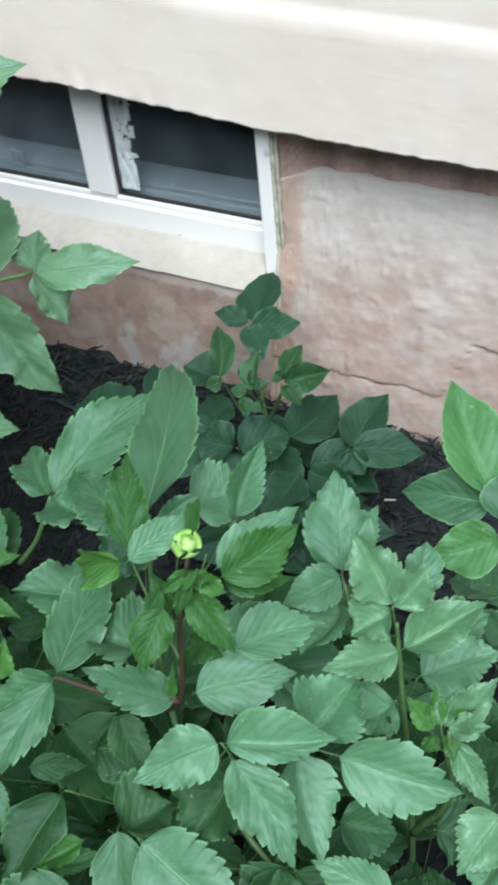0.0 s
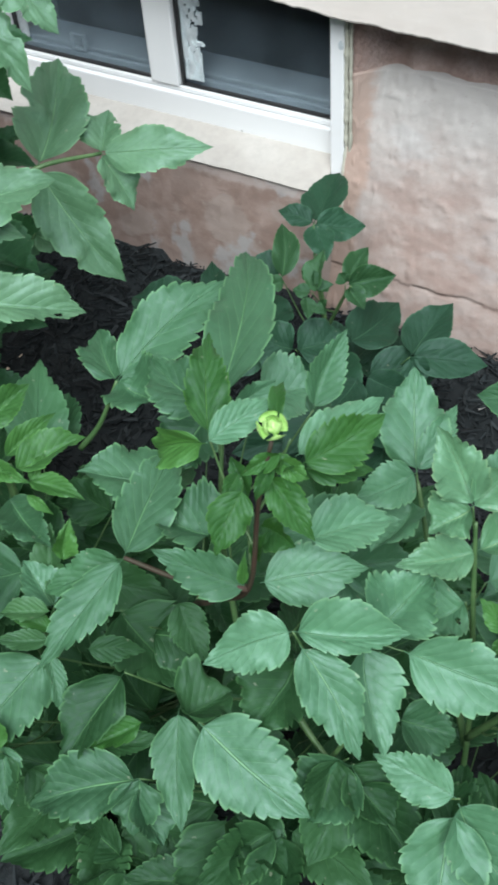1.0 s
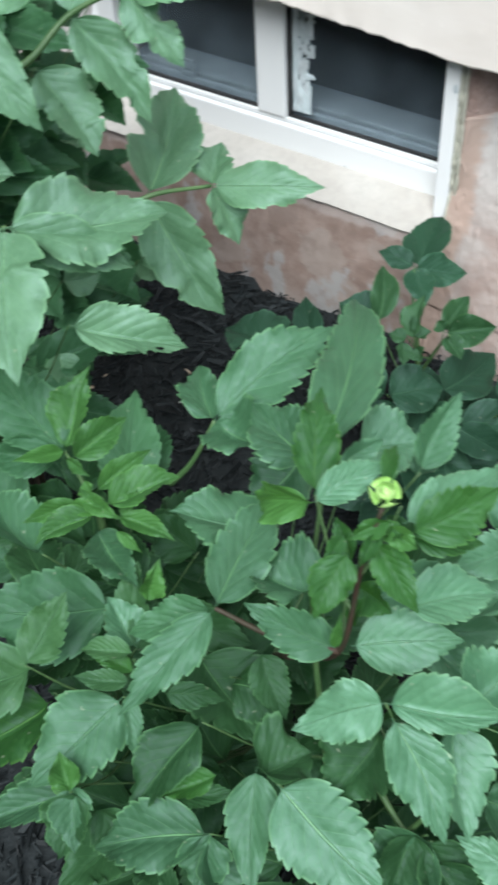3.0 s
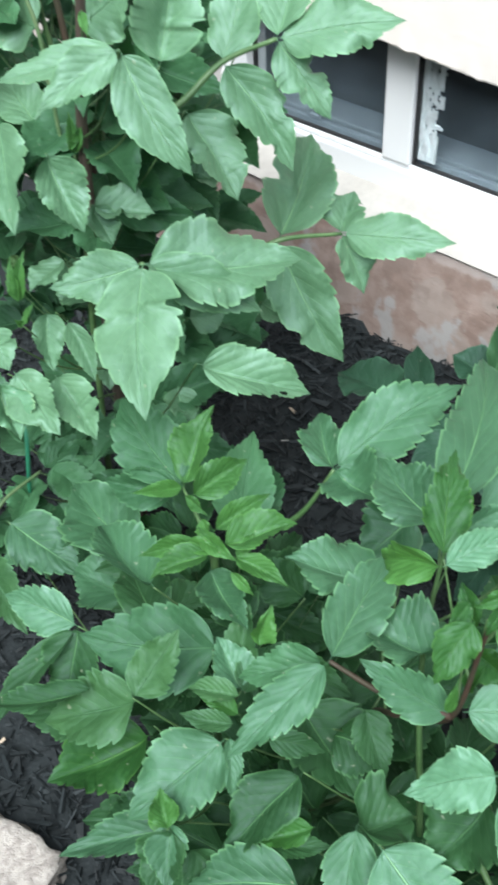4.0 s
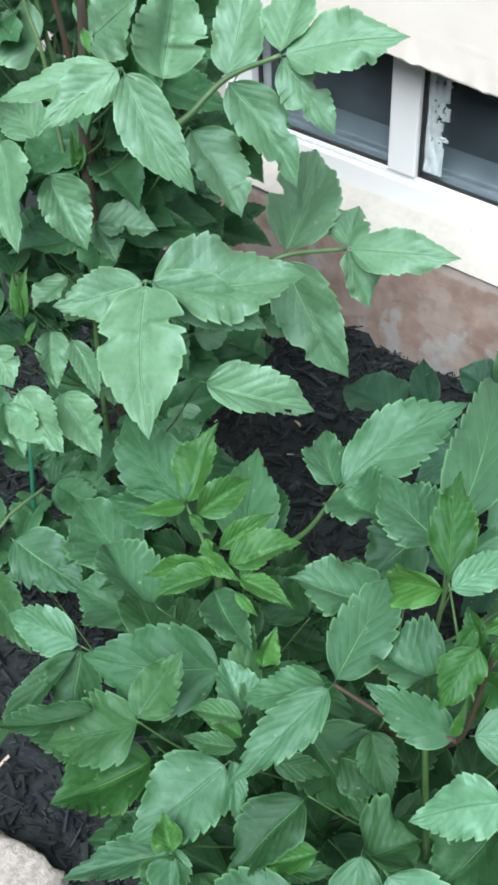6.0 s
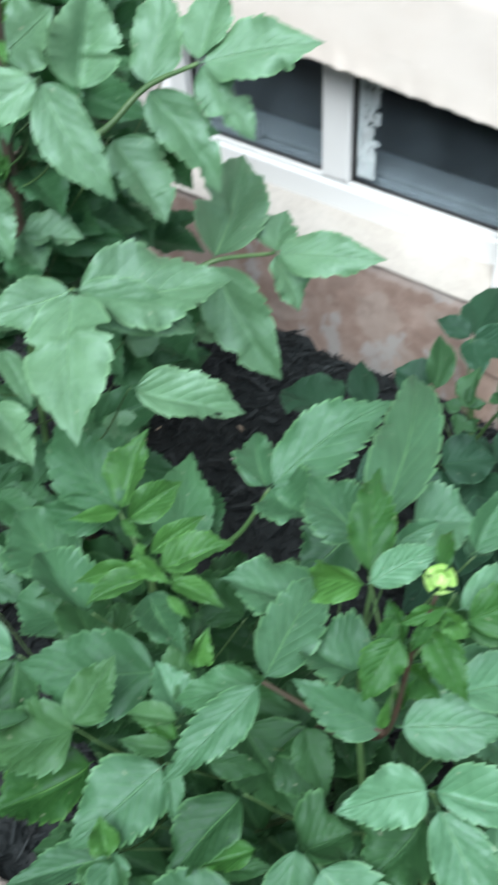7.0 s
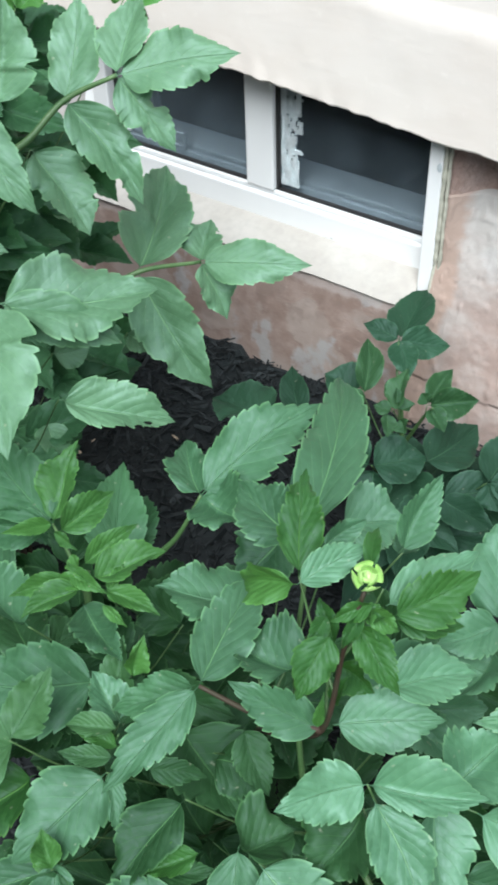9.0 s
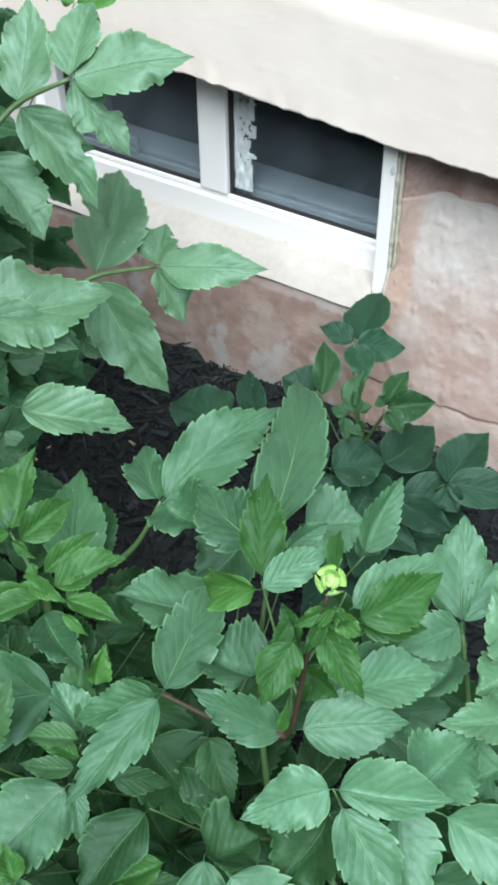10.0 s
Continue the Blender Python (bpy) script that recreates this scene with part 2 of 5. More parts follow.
def patched_material():
    """Brown cement patched with hard-edged smears of grey and pale pink skim."""
    n = Nodes("patched_cement")
    here = n.coords("Object")
    sep = n.tree.nodes.new("ShaderNodeSeparateXYZ")
    n.tree.links.new(here, sep.inputs[0])
    a, b = n.noise(5.0, 4.0, 0.5, stretch=(1, 1, 1.3)), n.noise(19.0, 5.0, 0.6)
    c, d = n.noise(80.0, 5.0, 0.65, stretch=(0.6, 1, 2.2)), n.noise(230.0, 3.0, 0.6)
    e = n.noise(8.0, 3.0, 0.5, stretch=(1.3, 1, 1))
    col = n.mix(n.ramp(b, 0.35, 0.66, 0.0, 1.0), (0.235, 0.165, 0.138), (0.31, 0.235, 0.205))
    pale = n.math("ADD", a, n.math("MULTIPLY", c, 0.06))
    col = n.mix(n.ramp(pale, 0.53, 0.575, 0.0, 0.5), col, (0.355, 0.30, 0.27))
    smear = n.math("ADD", e, n.math("MULTIPLY", n.math("SUBTRACT", b, 0.5), 0.3))
    col = n.mix(n.ramp(smear, 0.56, 0.63, 0.0, 0.62), col, (0.345, 0.355, 0.36))
    col = n.mix(n.ramp(smear, 0.40, 0.34, 0.0, 0.4), col, (0.20, 0.15, 0.13))
    crust = n.math("ADD", sep.outputs[2], n.math("MULTIPLY", b, 0.05))
    col = n.mix(n.ramp(crust, 0.235, 0.25, 0.0, 0.55), col, (0.46, 0.40, 0.38))
    col = n.mix(n.ramp(c, 0.56, 0.76, 0.0, 0.25), col, (0.42, 0.37, 0.34))
    col = n.mix(n.ramp(c, 0.42, 0.26, 0.0, 0.4), col, (0.19, 0.14, 0.12))
    col = n.mix(n.ramp(d, 0.36, 0.24, 0.0, 0.35), col, (0.17, 0.13, 0.115))
    relief = n.math("ADD", n.math("MULTIPLY", n.ramp(pale, 0.52, 0.545, 0.0, 1.0), 0.25), n.math("MULTIPLY", c, 0.5))
    n.bump(n.math("ADD", relief, n.math("MULTIPLY", d, 0.3)), 0.3, 0.005)
    return n.set(Base_Color=col, Roughness=0.7)


STUCCO, PARGING, PATCHED = stucco_material(), parging_material(), patched_material()
BAND = plain_material("brown_mortar_band", (0.27, 0.185, 0.158), (0.40, 0.305, 0.272), 16, 0.75, 1.0, 0.010)
SILL = plain_material("painted_sill", (0.430, 0.406, 0.376), (0.378, 0.350, 0.318), 7, 0.55, 0.15, 0.003)
MULCH_SOIL, MULCH = mulch_material("mulch_soil", True), mulch_material("mulch_chips", False)


def glass_material(name, haze):
    """Clear glass with a painted bluish haze that lifts the dark behind it."""
    n = Nodes(name)
    n.set(Base_Color=(0.92, 0.95, 0.95), Roughness=0.02, Transmission_Weight=1.0, IOR=1.45)
    film = n.tree.nodes.new("ShaderNodeBsdfDiffuse")
    film.inputs["Color"].default_value = (0.28, 0.37, 0.44, 1)
    both = n.tree.nodes.new("ShaderNodeMixShader")
    n.put(both.inputs[0], n.ramp(n.noise(9.0, 4.0, 0.6), 0.3, 0.75, haze * 0.7, haze * 1.4))
    n.tree.links.new(n.bsdf.outputs[0], both.inputs[1])
    n.tree.links.new(film.outputs[0], both.inputs[2])
    n.tree.links.new(both.outputs[0], n.out.inputs["Surface"])
    return n.mat


GLASS, GLASS_HAZY = glass_material("window_glass", 0.06), glass_material("window_glass_hazy", 0.075)


def brick_material():
    """Plain grey-brown masonry of the added sky-blocking walls."""
    return plain_material("sky_block_masonry", (0.20, 0.17, 0.15), (0.27, 0.24, 0.21), 4, 0.85, 0.4, 0.004)


SKY_BLOCK = brick_material()


# ---- building helpers ----
def finish(name, bm, material, parent=None, smooth=False):
    mesh = bpy.data.meshes.new(name)
    bm.to_mesh(mesh)
    bm.free()
    mesh.materials.append(material)
    if smooth:
        mesh.polygons.foreach_set("use_smooth", [True] * len(mesh.polygons))
    ob = new(name, mesh)
    if parent:
        ob.parent = parent
    return ob


def part(name, bm, material, parent, label="", smooth=False):
    """A bmesh, in world places, as one mesh under a thing or a part."""
    ob = finish(name, bm, material, None, smooth)
    ob.parent = parent
    ob.matrix_parent_inverse = parent.matrix_world.inverted()
    return tagged(ob, label) if label else ob


def thing(name, place, label, category, group="", kind=""):
    ob = new(name)
    ob.empty_display_size = 0.05
    ob.matrix_world = Matrix.Translation(place)
    return tagged(ob, label, category, group, kind)


def box(bm, x0, x1, y0, y1, z0, z1, bevel=0.0):
    made = bmesh.ops.create_cube(bm, size=1.0, matrix=Matrix.LocRotScale(((x0 + x1) / 2, (y0 + y1) / 2, (z0 + z1) / 2), None, (x1 - x0, y1 - y0, z1 - z0)))
    if bevel:
        edges = list({e for v in made["verts"] for e in v.link_edges})
        bmesh.ops.bevel(bm, geom=edges, offset=bevel, segments=2, affect="EDGES", profile=0.6)
    return bm


def sheet(bm, nx, nz, place):
    """A grid of quads; place(i / nx, k / nz) gives each corner."""
    grid = [[bm.verts.new(place(i / nx, k / nz)) for k in range(nz + 1)] for i in range(nx + 1)]
    for i in range(nx):
        for k in range(nz):
            bm.faces.new((grid[i][k], grid[i + 1][k], grid[i + 1][k + 1], grid[i][k + 1]))
    return grid


def tube(bm, points, radii, sides=7):
    """A round tube along points."""
    points = [Vector(p) for p in points]
    rings, side = [], None
    for n, p in enumerate(points):
        way = (points[min(n + 1, len(points) - 1)] - points[max(n - 1, 0)]).normalized()
        if side is None:
            side = way.orthogonal().normalized()
        side = (side - way * side.dot(way)).normalized()
        other = way.cross(side)
        r = radii[n] if isinstance(radii, (list, tuple)) else radii
        rings.append([bm.verts.new(p + (side * math.cos(a) + other * math.sin(a)) * r) for a in (2 * math.pi * k / sides for k in range(sides))])
    for a, b in zip(rings, rings[1:]):
        for k in range(sides):
            bm.faces.new((a[k], a[(k + 1) % sides], b[(k + 1) % sides], b[k]))
    bm.faces.new(rings[0][::-1])
    bm.faces.new(rings[-1])
    return bm


def curve(points, steps=6):
    """Points along a smooth line through the given ones."""
    p = [Vector(q) for q in points]
    p = [2 * p[0] - p[1], *p, 2 * p[-1] - p[-2]]
    out = []
    for n in range(1, len(p) - 2):
        a, b, c, d = p[n - 1 : n + 3]
        for k in range(steps):
            t = k / steps
            out.append(0.5 * (2 * b + (c - a) * t + (2 * a - 5 * b + 4 * c - d) * t * t + (3 * b - a - 3 * c + d) * t**3))
    return out + [p[-2]]


def rough(x, z, scale, depth, seed=0.0):
    return depth * noise.fractal((x * scale, z * scale, seed), 1.0, 2.0, 4)


# ---- ground ----
def ground_height(x, y):
    near = max(0.0, 1 - math.hypot(x, y - 1.7) / 3.0)
    foot = -0.018 - 0.12 * min(0.2, max(0.0, -0.52 - x)) if x < -0.515 else -0.046 + 0.085 * min(0.28, max(0.0, x + 0.515))
    dip = (foot + 0.006 * noise.noise((x * 14, 0, 5))) * math.exp(-max(0.0, 2.40 - y) / 0.16)
    return dip + near * (0.010 * noise.noise((x * 5, y * 5, 0)) + 0.006 * noise.noise((x * 17, y * 17, 3)))


bm = bmesh.new()
xs = [-400, -60, -12, -4] + [-2 + 0.025 * k for k in range(161)] + [4, 12, 60, 400]
ys = [-400, -60, -12, -3] + [-1 + 0.05 * k for k in range(56)] + [1.8 + 0.025 * k for k in range(29)] + [6, 60, 400]
rows = [[bm.verts.new((x, y, ground_height(x, y))) for y in ys] for x in xs]
for i in range(len(xs) - 1):
    for k in range(len(ys) - 1):
        bm.faces.new((rows[i][k], rows[i + 1][k], rows[i + 1][k + 1], rows[i][k + 1]))
tagged(finish("ground", bm, MULCH_SOIL, smooth=True), "dark soil bed under black wood mulch", "ground", kind="structure")

# ---- house wall ----
WALL_X0, WALL_X1 = -7.0, 7.0
WIN_X0, WIN_X1 = -0.985, -0.105
OVER_Y, OVER_Z, LEDGE_Z = 2.42, 0.617, 0.838


bm = bmesh.new()
profile = [(2.72, OVER_Z + 0.012), (2.50, OVER_Z + 0.006), (2.430, OVER_Z + 0.002), (2.4225, OVER_Z + 0.001), (OVER_Y, OVER_Z + 0.005)]
profile += [(OVER_Y - 0.0004 * k, OVER_Z + 0.012 + (LEDGE_Z - OVER_Z - 0.022) * k / 12) for k in range(1, 13)]
profile += [(OVER_Y - 0.003, LEDGE_Z), (OVER_Y - 0.001, LEDGE_Z + 0.010), (OVER_Y + 0.003, LEDGE_Z + 0.020), (OVER_Y + 0.003, LEDGE_Z + 0.030)]
profile += [(OVER_Y + 0.003, LEDGE_Z + 0.06 + 0.1 * k) for k in range(6)] + [(OVER_Y + 0.003, 4.0), (OVER_Y + 0.003, 4.2), (2.72, 4.2)]
columns = [WALL_X0, -3.0, -1.6] + [-1.5 + 0.006 * k for k in range(400)] + [1.0, 2.5, WALL_X1]
grid = []
for x in columns:
    line = []
    for n, (y, z) in enumerate(profile):
        edge = 1.0 if 2 <= n <= 5 else 0.35
        dz = edge * (rough(x, z, 14, 0.0018, 1.0) + rough(x, z, 3, 0.003, 4.0)) + (1.0 if 2 <= n <= 4 else 0.3 if n == 5 else 0.0) * (rough(x, 0, 60, 0.0016, 8.0) + rough(x, 0, 24, 0.0030, 18.0)) if n < 20 else 0.0
        slope = -0.030 * (min(1.5, x) + 0.1) if x > -0.1 else 0.074 * (-0.1 - max(x, -0.48)) + 0.03 * max(0.0, -0.48 - max(x, -1.5))
        dz += slope if n < 22 else 0.0
        crust = 0.0013 if 3 <= n <= 4 else 0.0
        lump = 0.0045 * math.exp(-(((x + 0.42) / 0.16) ** 2)) * max(0.0, 0.4 + noise.noise((x * 34, z * 60, 3))) * math.exp(-max(0.0, z - OVER_Z) / 0.03) if 2 <= n <= 9 else 0.0
        dy = -lump + (rough(x, z, 9, 0.0012, 2.0) + rough(x, z, 45, crust, 6.0)) * (1.0 if n > 1 else 0.0)
        line.append(bm.verts.new((x, y + dy, z + dz)))
    grid.append(line)
for a, b in zip(grid, grid[1:]):
    for k in range(len(profile) - 1):
        bm.faces.new((a[k], b[k], b[k + 1], a[k + 1]))
    bm.faces.new((a[-1], b[-1], b[0], a[0]))
for a, b in zip(grid, grid[1:]):
    for k in (3, 4):
        bm.edges.get((a[k], b[k])).smooth = False
tagged(finish("wall_upper", bm, STUCCO, smooth=True), "cream painted stucco house wall with a rough lower edge", "wall", kind="structure")


def batter(z):
    """Front of the leaning foundation beside the window."""
    return 2.366 + 0.335 * z


def plaster_top(x):
    return 0.482 + 0.003 * noise.noise((x * 14, 0, 0))


def foundation(name, x0, x1, nx, label):
    bm = bmesh.new()
    reach = x1 - x0

    def front(u, w):
        x, z = x0 + reach * u**3, 0.0
        z = -0.06 + (plaster_top(x) + 0.06) * w
        y = batter(max(z, 0)) + rough(x, z, 7, 0.003, 5.0) + rough(x, z, 30, 0.0016, 6.0)
        near = max(0.0, min(1.0, (-0.03 - x) / 0.05)) if x > -0.2 else 0.0
        y += near * (min(y, 2.478) - y)
        foot = 0.089 + (2.3 * (x - 0.29) if 0.29 < x < 0.34 else 0.115 if x >= 0.34 else 0.0) + 0.008 * noise.noise((x * 16, 0, 2))
        y += 0.004 * (z < foot) + 0.006 * math.exp(-(((z - foot) / 0.0026) ** 2)) * max(0.0, min(1.0, 0.6 + 1.6 * noise.noise((x * 9, 0, 4))))
        y -= 0.007 * max(0.0, noise.noise((x * 40, z * 40, 7)) - 0.30) + 0.005 * max(0.0, noise.noise((x * 90, z * 40, 9)) - 0.25) - 0.004 * max(0.0, noise.noise((x * 70, z * 95, 13)) - 0.35)
        return (x, y, z)

    g = sheet(bm, nx, 135, front)
    back = [[bm.verts.new((x, 2.72, z)) for z in (-0.06, plaster_top(x))] for x in (x0, x1)]
    bm.faces.new([col[-1] for col in g] + [back[1][1], back[0][1]])
    bm.faces.new(g[0] + [back[0][1], back[0][0]])
    bm.faces.new(g[-1][::-1] + [back[1][0], back[1][1]])
    bm.faces.new((back[0][0], back[0][1], back[1][1], back[1][0]))
    tagged(finish(name, bm, PARGING, smooth=True), label, "wall", kind="structure")


foundation("wall_foundation_east", -0.089, WALL_X1, 420, "grey and pinkish worn cement foundation wall, cracked")
foundation("wall_foundation_west", WALL_X0, WIN_X0 - 0.05, 120, "pinkish worn cement foundation wall behind tall dahlias")

# brown mortar course between the cement skim and the stucco
for name, x0, x1, nx in (("trim_mortar_east", -0.089, WALL_X1, 900), ("trim_mortar_west", WALL_X0, WIN_X0 - 0.05, 60)):
    bm = bmesh.new()
    g = sheet(bm, nx, 10, lambda u, w: (x0 + (x1 - x0) * u, 2.541 + 0.06 * w - (0.058 + 0.06 * w) * max(0.0, min(1.0, (-0.03 - (x0 + (x1 - x0) * u)) / 0.05)) * (x0 > -0.2) + rough(x0 + (x1 - x0) * u, w * 0.13, 20, 0.010, 9.0), plaster_top(x0 + (x1 - x0) * u) - 0.012 + 0.19 * w))
    tagged(finish(name, bm, BAND, smooth=True), "reddish brown rough mortar course under the stucco", "trim", kind="structure")

# added unseen walls that cut off low sky behind the camera and to its left
for name, x0, x1, y0, y1, high in (("wall_sky_block", -7.0, 7.0, -1.75, -1.5, 2.4), ("wall_sky_block_left", -2.2, -2.0, -1.5, 2.3, 3.0)):
    tagged(finish(name, box(bmesh.new(), x0, x1, y0, y1, -0.05, high), SKY_BLOCK), "plain grey-brown wall added out of view to block low sky", "wall", kind="structure")

# low wall under the window
bm = bmesh.new()
def low_wall(u, w):
    x, z = WIN_X0 - 0.05 + (-0.03 - WIN_X0 + 0.05) * u, -0.06 + 0.2995 * w
    y = 2.390 + 0.027 * w + rough(x, z, 9, 0.0025, 11.0) + rough(x, z, 34, 0.001, 12.0)
    side = max(0.0, min(1.0, (x + 0.14) / 0.06))
    return (x, y + side * (batter(max(z, 0)) + 0.012 - y), z)


g = sheet(bm, 110, 40, low_wall)
top = [col[-1] for col in g]
ends = [bm.verts.new((v.co.x, 2.6, v.co.z)) for v in (top[0], top[-1])]
bm.faces.new(top + [ends[1], ends[0]])
tagged(finish("wall_below_window", bm, PATCHED, smooth=True), "pinkish patched cement wall below the basement window", "wall", kind="structure")

# painted sill that slopes outward
bm = bmesh.new()


def sill_place(u, w):
    x = WIN_X0 - 0.01
    line = [(2.56, 0.292), (2.525, 0.281), (2.49, 0.270), (2.466, 0.262), (2.434, 0.254), (2.415, 0.2495), (2.409, 0.246), (2.411, 0.2425), (2.44, 0.2415)]
    n = min(int(w * 8 + 1e-6), 8)
    y, z = line[n]
    x += ((-0.119 if y > 2.47 else -0.103 - 0.36 * (y - 2.41)) - x) * u
    front = 1.0 if n >= 4 else 0.25
    return (x, y + front * rough(x, 0, 10, 0.002, 21.0), z + front * rough(x, 0, 8, 0.002, 22.0))


g = sheet(bm, 90, 8, sill_place)
for a, b in zip(g, g[1:]):
    for k in (6, 7):
        bm.edges.get((a[k], b[k])).smooth = False
for f in bm.faces:
    f.normal_flip()
tagged(finish("window_sill", bm, SILL, smooth=True), "off-white painted cement window sill with stains", "window sill", kind="structure")

# ---- basement window ----
window = thing("window_1", (-0.52, 2.53, 0.3), "white framed basement slider window, closed", "window", kind="structure")
G_Y = 2.53
TOP = 0.80
part("bottom_rail", box(bmesh.new(), WIN_X0, WIN_X1 + 0.01, 2.508, 2.540, 0.266, 0.331, 0.004), PVC, window)
part("bottom_bead", box(bmesh.new(), WIN_X0 + 0.03, WIN_X1 - 0.02, 2.518, 2.537, 0.332, 0.343, 0.003), PVC, window)
part("mullion", box(bmesh.new(), -0.578, -0.507, 2.512, 2.565, 0.344, TOP, 0.005), PVC, window)
part("left_jamb", box(bmesh.new(), WIN_X0 - 0.01, WIN_X0 + 0.035, 2.500, 2.575, 0.344, TOP, 0.005), PVC, window)
part("right_jamb", box(bmesh.new(), -0.138, WIN_X1, 2.512, 2.575, 0.344, TOP, 0.004), PVC, window)
part("head_rail", box(bmesh.new(), WIN_X0, WIN_X1, 2.50, 2.575, TOP, TOP + 0.04, 0.004), PVC, window)


def slanted_board(x0, x1, z0, z1, proud, thick):
    """A board whose front follows the lean of the wall."""
    bm = bmesh.new()
    line = [(x, z) for z in (z0, z1) for x in (x0, x1)]
    fr = [bm.verts.new((x, batter(z) - proud, z)) for x, z in line]
    bk = [bm.verts.new((x, batter(z) - proud + thick, z)) for x, z in line]
    for a, b, c, d in ((0, 1, 3, 2),):
        bm.faces.new((fr[a], fr[b], fr[c], fr[d]))
        bm.faces.new((bk[d], bk[c], bk[b], bk[a]))
    for a, b in ((0, 1), (1, 3), (3, 2), (2, 0)):
        bm.faces.new((fr[b], fr[a], bk[a], bk[b]))
    bmesh.ops.recalc_face_normals(bm, faces=bm.faces)
    bmesh.ops.bevel(bm, geom=list(bm.edges), offset=0.003, segments=2, affect="EDGES")
    return bm


part("right_casing", box(bmesh.new(), -0.124, -0.095, 2.468, 2.60, 0.205, 0.66, 0.003), PVC, window, "chipped white casing board")
chipped = bmesh.new()
bmesh.ops.create_icosphere(chipped, subdivisions=3, radius=0.010, matrix=Matrix.Translation((-0.101, 2.4685, 0.541)) @ Matrix.Diagonal((0.55, 0.12, 1.15, 1)))
for v in chipped.verts:
    v.co.x += 0.003 * noise.noise(v.co * 140)
    v.co.z += 0.004 * noise.noise(v.co * 120 + Vector((5, 0, 0)))
part("chip_mark", chipped, FOAM, window, "grey chip in the casing's paint")
part("left_casing", slanted_board(WIN_X0 - 0.045, WIN_X0 + 0.0, 0.222, 0.64, 0.006, 0.05), PVC, window)
for x0, x1, clear in ((WIN_X0 + 0.035, -0.578, GLASS_HAZY), (-0.507, -0.138, GLASS)):
    bm = box(bmesh.new(), x0, x1, G_Y + 0.004, G_Y + 0.008, 0.344, TOP)
    pane = part("pane", bm, clear, window)
    pane.visible_shadow = False
    bm = bmesh.new()
    for a, b, c, d in ((x0, x0 + 0.008, 0.344, TOP), (x1 - 0.005, x1, 0.344, TOP), (x0 + 0.008, x1 - 0.005, 0.344, 0.349)):
        box(bm, a, b, G_Y - 0.006, G_Y + 0.0035, c, d, 0.0015)
    part("gasket", bm, GASKET, window, "black rubber gasket")

# peeling foam strip behind the opening pane
bm = bmesh.new()
rng = random.Random(5)
NX, NZ = 12, 100
edges = [0.8]
for k in range(NZ):
    edges.append(rng.uniform(0.62, 1.0) if rng.random() < 0.22 else edges[-1])
grid = [[bm.verts.new((-0.500 + 0.053 * i / NX + 0.0008 * noise.noise((i, k * 0.4, 1)), 2.5400 + 0.0035 * noise.noise((i * 0.35, k * 0.14, 4)), 0.356 + 0.0043 * k)) for k in range(NZ + 1)] for i in range(NX + 1)]
for i in range(NX):
    for k in range(NZ):
        hole = noise.noise((i * 0.55, k * 0.26, 9)) > 0.30 and 2 < i < 11 and k > 14
        if i / NX < edges[k] and not hole:
            bm.faces.new((grid[i][k], grid[i + 1][k], grid[i + 1][k + 1], grid[i][k + 1]))
bmesh.ops.delete(bm, geom=[v for v in bm.verts if not v.link_faces], context="VERTS")
bmesh.ops.solidify(bm, geom=list(bm.faces), thickness=-0.006)
part("foam_strip", bm, FOAM, window, "torn pale blue foam strip")
latch = bmesh.new()
for a, b, c, d in ((-0.815, -0.808, 0.352, 0.392), (-0.782, -0.775, 0.352, 0.392), (-0.808, -0.782, 0.352, 0.359), (-0.808, -0.782, 0.385, 0.392)):
    box(latch, a, b, 2.552, 2.560, c, d, 0.001)
part("latch", latch, INNER, window, "small square grey latch")
part("inner_track", box(bmesh.new(), WIN_X0 + 0.03, -0.12, 2.556, 2.566, 0.29, 0.348, 0.002), INNER, window)
part("inner_ledge", box(bmesh.new(), WIN_X0 + 0.01, -0.11, 2.580, 2.665, 0.30, 0.350, 0.004), INNER, window, "grey inner ledge")

# dark basement behind the window
bm = box(bmesh.new(), -2.4, 1.6, 2.73, 5.5, -1.6, 0.95)
bmesh.ops.delete(bm, geom=[f for f in bm.faces if f.normal.y < -0.9], context="FACES_ONLY")
for f in bm.faces:
    f.normal_flip()
tagged(finish("wall_basement", bm, ROOM), "unlit basement room walls", "wall", kind="structure")
bm = bmesh.new()
for x0, x1, z0, z1 in ((WALL_X0, WIN_X0, -1.6, 0.95), (WIN_X1, WALL_X1, -1.6, 0.95), (WIN_X0, WIN_X1, -1.6, 0.30), (WIN_X0, WIN_X1, 0.82, 0.95)):
    box(bm, x0, x1, 2.70, 2.729, z0, z1)
tagged(finish("wall_basement_front", bm, ROOM), "inner face of the basement wall", "wall", kind="structure")

# two caulk beads beside the casing
for shift, thick, seed in ((-0.0915, 0.0045, 0.0), (-0.0825, 0.0036, 3.0)):
    bm = bmesh.new()
    pts, rad = [], []
    for k in range(110):
        z = 0.165 + 0.457 * k / 109
        pts.append((shift + 0.0018 * noise.noise((seed, 0, z * 30)), min(2.474, batter(z) + 0.004), z))
        rad.append(thick * (1 + 0.4 * noise.noise((5, seed, z * 60)) + 0.5 * max(0.0, noise.noise((9, seed, z * 22)))))
    tube(bm, pts, rad, 8)
    tagged(finish("trim_caulk", bm, CAULK, smooth=True), "lumpy grey-beige caulk bead beside the window", "trim", kind="structure")


# ---- dahlias ----
PLANTS = {}
SEED = [0]


REF_UP = Vector((0.22, -0.36, 0.90))
REF_YARD = Vector((0.45, -0.55, 0.70))


